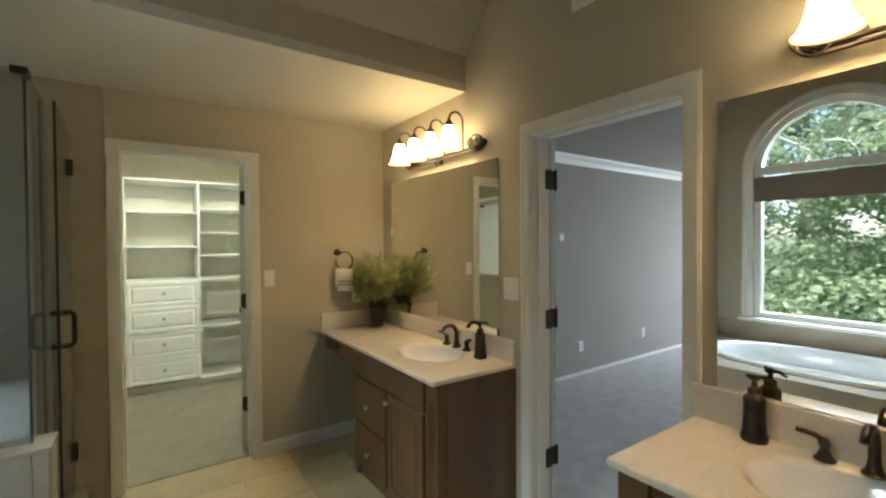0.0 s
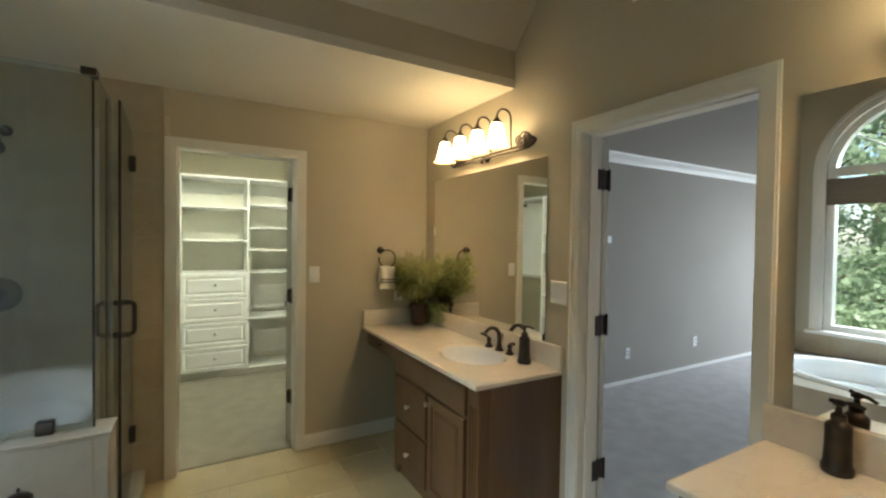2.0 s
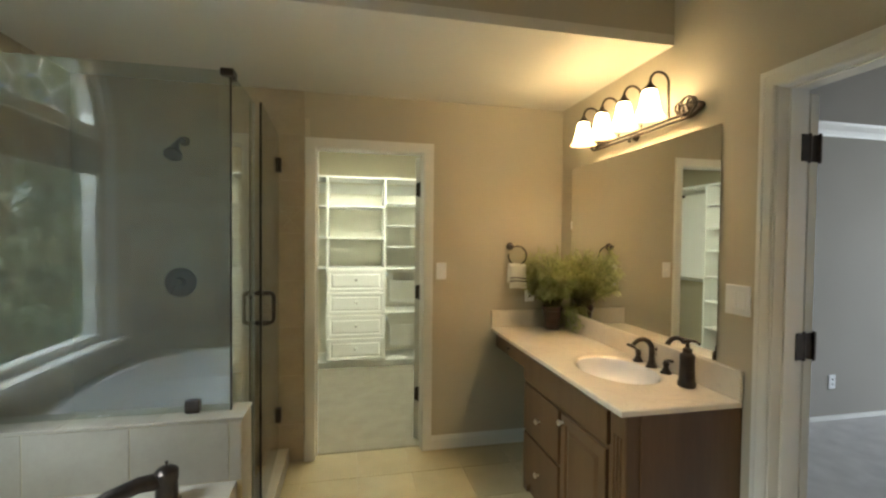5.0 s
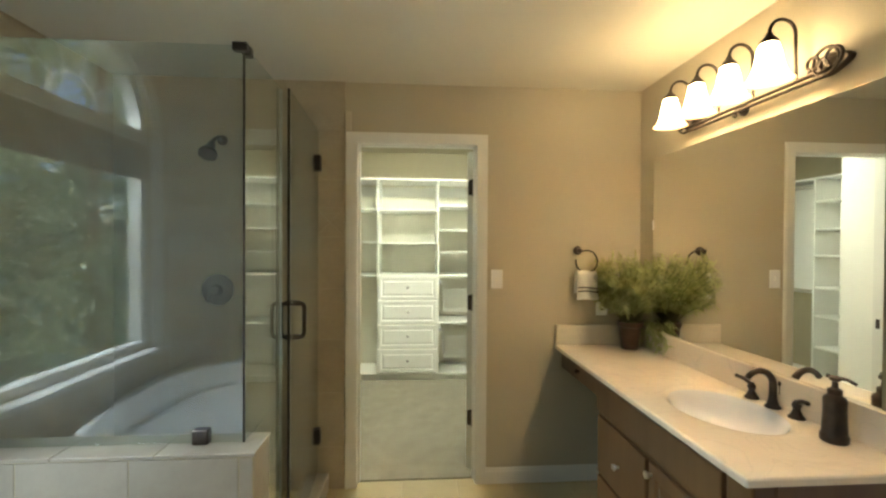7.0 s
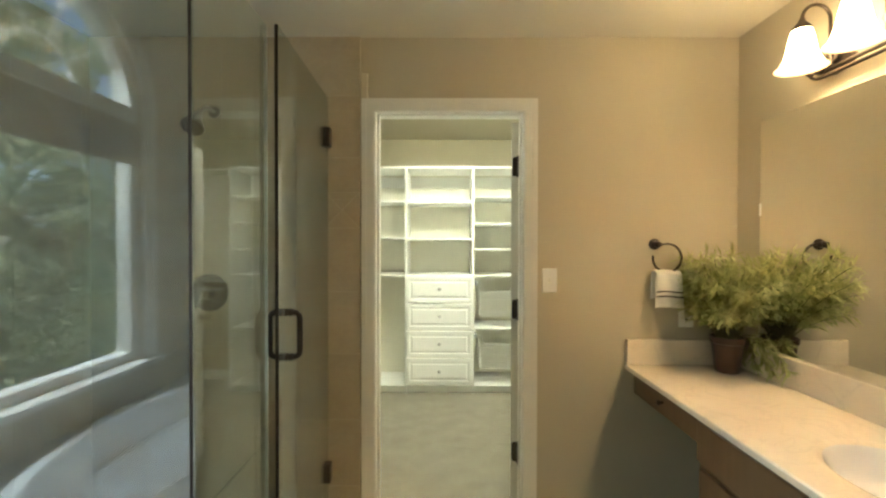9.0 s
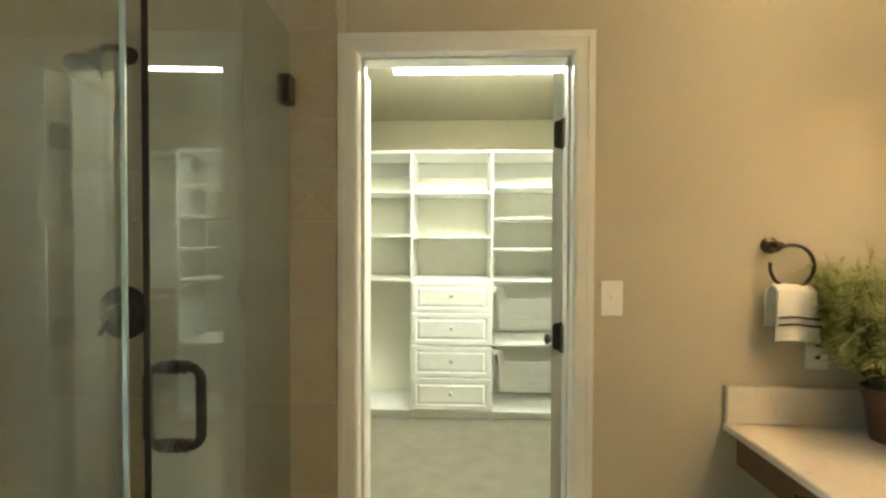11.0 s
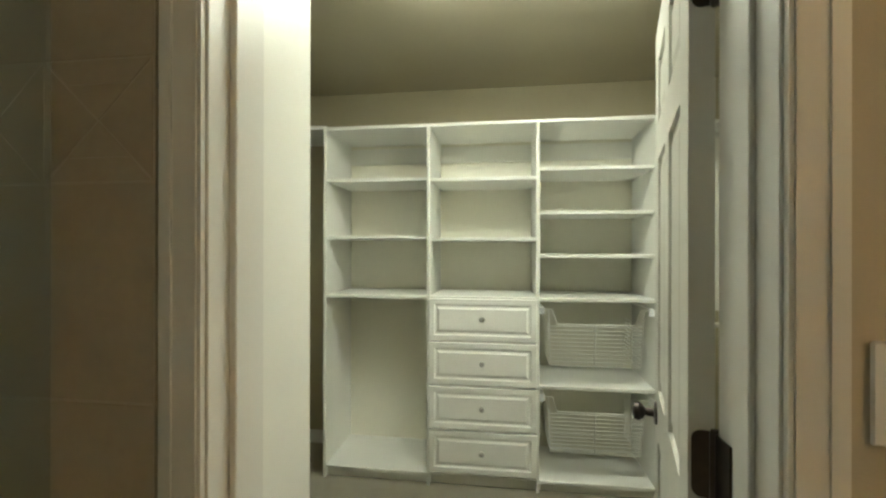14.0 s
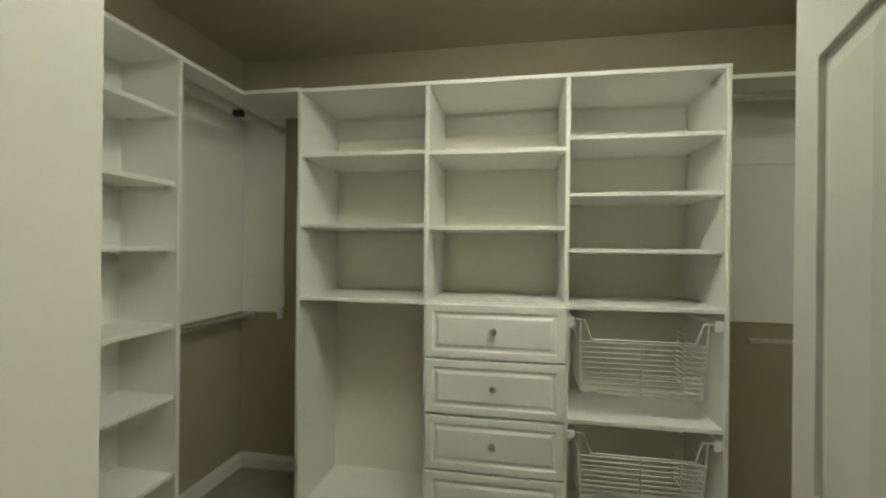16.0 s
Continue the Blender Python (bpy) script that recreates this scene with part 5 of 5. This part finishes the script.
for x, y, h, r, sd in ((-6.2, 1.0, 8.0, 2.0, 1), (-7.5, 4.2, 9.0, 2.3, 2), (-7.0, -2.4, 8.5, 2.2, 3), (-9.5, 2.2, 10.5, 2.6, 4), (-10, 7.5, 10, 2.6, 5), (-9.5, -6.0, 10, 2.6, 6), (-8.0, 10.5, 9, 2.5, 7), (-12.5, 0.0, 11, 3.2, 8), (-12.8, 4.6, 11, 3.2, 9), (-13, -4.8, 11, 3.2, 10), (-14, 9.5, 11.5, 3.2, 11), (-14, -9.5, 11.5, 3.2, 12), (-16, 2.2, 13, 3.6, 13), (-16.5, -3.0, 13, 3.6, 14), (-17, 7.5, 13, 3.6, 15), (-5.5, -4.5, 8.5, 2.2, 16), (-7.5, -9, 9.5, 2.6, 17), (-4.8, -7.6, 8.5, 2.2, 18), (-11, -12, 11, 3.0, 19), (-8, -13, 11, 3.0, 20), (-5.2, 6.8, 8.5, 2.0, 21)):
    tree(x, y, h * 1.3, r * 1.1, sd)

# ---- tiles ----


def tile_mesh(name, sx, sy, sz, material):
    return mesh_of(name, block((-sx / 2, -sy / 2, -sz / 2), (sx / 2, sy / 2, sz / 2), 0.0015), material)


def floor_tiles():
    s, g = 0.33, 0.004
    whole = tile_mesh("floor_tile", s - g, s - g, 0.008, FLOORTILE)
    xs = [WX + s * k for k in range(int((EX + 0.06 - WX) / s) + 1)]
    ys = [NY + 0.058 - s * (k + 1) for k in range(int((NY + 0.06 - SY) / s) + 1)]
    cut = {}
    for x in xs:
        for y in ys:
            a, c = max(x, WX) + g / 2, min(x + s, EX + 0.055) - g / 2
            d, e = max(y, SY) + g / 2, y + s - g / 2
            if c - a < 0.02 or e - d < 0.02 or (c < -0.30 and y + s < 3.4):
                continue
            if c - a > s - g - 0.001 and e - d > s - g - 0.001:
                me = whole
            else:
                key = (round(c - a, 3), round(e - d, 3))
                me = cut.setdefault(key, None) or tile_mesh("floor_tile", c - a, e - d, 0.008, FLOORTILE)
                cut[key] = me
            piece("tile", me, floor, ((a + c) / 2, (d + e) / 2, -0.004))


floor_tiles()
ROWS_Z = [0.0, 0.25, 0.57, 0.885, 1.185, 1.49, 1.66, 1.825, 2.12, 2.398]


def wall_tiles(parent, axis, face, out, u0, u1, rows, width, material, start=None, name="tile", proud=0.0065):
    """Courses of tiles 10 mm thick on a wall face."""
    g, cache = 0.0024, {}
    for z0, z1 in zip(rows, rows[1:]):
        u = start if start is not None else u0
        while u < u1 - 1e-6:
            a, c = max(u, u0), min(u + width, u1)
            u += width
            if c - a < 0.02:
                continue
            w, h = c - a - g, z1 - z0 - g
            key = (round(w, 3), round(h, 3))
            if key not in cache:
                cache[key] = tile_mesh(name, w if axis == "x" else 0.010, 0.010 if axis == "x" else w, h, material)
            mid, f = (a + c) / 2, face + out * proud
            piece(name, cache[key], parent, (mid, f, (z0 + z1) / 2) if axis == "x" else (f, mid, (z0 + z1) / 2))


wall_tiles(wall_north, "x", NY, -1, WX + 0.012, -0.144, ROWS_Z[:6], 0.33, TILE, -0.144 - 0.33 * 4)
wall_tiles(wall_north, "x", NY, -1, WX + 0.012, -0.144, ROWS_Z[6:], 0.33, TILE, -0.144 - 0.33 * 4)


def cut_tile(corners):
    """A three- or four-cornered cut tile 10 mm thick in the xz plane, shrunk towards its middle for the joint."""
    b = bmesh.new()
    n = len(corners)
    mid = sum((Vector(c) for c in corners), Vector((0, 0))) / n
    flat = [mid + (Vector(c) - mid) * 0.955 for c in corners]
    front = [b.verts.new((p.x, -0.005, p.y)) for p in flat]
    back = [b.verts.new((p.x, 0.005, p.y)) for p in flat]
    b.faces.new(front)
    b.faces.new(back)
    for k in range(n):
        b.faces.new((front[k], front[(k + 1) % n], back[(k + 1) % n], back[k]))
    return mesh_of("accent_tile", b, TILE)


# accent band: squares cut across both diagonals, with a second cut near the top and the bottom
h, c = 0.0845, 0.051
cuts = [cut_tile(q) for q in (((-c, -c), (c, -c), (0, 0)), ((-h, -h), (h, -h), (c, -c), (-c, -c)), ((h, -h), (h, h), (0, 0)),
                              ((c, c), (-c, c), (0, 0)), ((h, h), (-h, h), (-c, c), (c, c)), ((-h, h), (-h, -h), (0, 0)))]
x = -0.146 - h
while x - h > WX + 0.012:
    for me in cuts:
        piece("accent_tile", me, wall_north, (x, NY - 0.0065, 1.575))
    x -= 2 * h + 0.002
wall_tiles(wall_west, "y", WX, 1, 2.460, NY - 0.012, ROWS_Z, 0.33, TILE)
b = bmesh.new()
box(b, (WX, NY - 0.0107, 0), (-0.144, NY, LOW))
box(b, (WX, 2.459, 0), (WX + 0.0107, NY - 0.011, LOW))
structure("trim_grout", b, TILEGROUT, "grout bed behind the shower tiles", "grout")
wall_tiles(pony, "x", 2.3095, -1, WX, -0.2435, [DZ, PT - 0.013], 0.33, CREAMTILE, -0.2435 - 0.045 - 0.33 * 4, proud=-0.003)
wall_tiles(pony, "x", 2.4565, 1, WX + 0.012, GX - 0.08, [0.0, 0.3, 0.6, PT - 0.013], 0.33, TILE, proud=-0.003)
wall_tiles(pony, "y", -0.2435, 1, 2.3095, 2.4565, [0.0, 0.15, 0.30, 0.45, 0.60, PT - 0.013], 0.2, CREAMTILE, proud=-0.003)
for k in range(4):
    x1 = -0.238 - 0.305 * k
    x0 = max(WX, x1 - 0.302)
    piece("cap_tile", tile_mesh("cap_tile", x1 - x0, 0.155, 0.012, CREAMTILE), pony, ((x0 + x1) / 2, 2.383, PT - 0.006))
wall_tiles(wall_west, "y", WX, 1, 0.30, 2.303, [DZ, WZ0 - 0.03], 0.33, TILE, proud=-0.003)

# painted stub of edge trim above the closet casing
structure("trim_stub", block((-0.142, NY - 0.010, 2.108), (-0.108, NY, 2.226), 0.003), STUB, "short painted trim stub above the closet doorway", "trim")

# slatted register high on the vanity wall
vent = thing("wall_vent", (EX, 1.52, 2.50), "small white slatted air register high on the wall", "air vent")
part("frame", block((EX - 0.008, 1.43, 2.530), (EX - 0.001, 1.61, 2.650), 0.003), PLATE, vent)
for k in range(5):
    part("slat", block((EX - 0.014, 1.445, 2.544 + 0.020 * k), (EX - 0.0085, 1.595, 2.555 + 0.020 * k), 0.001), PLATE, vent)
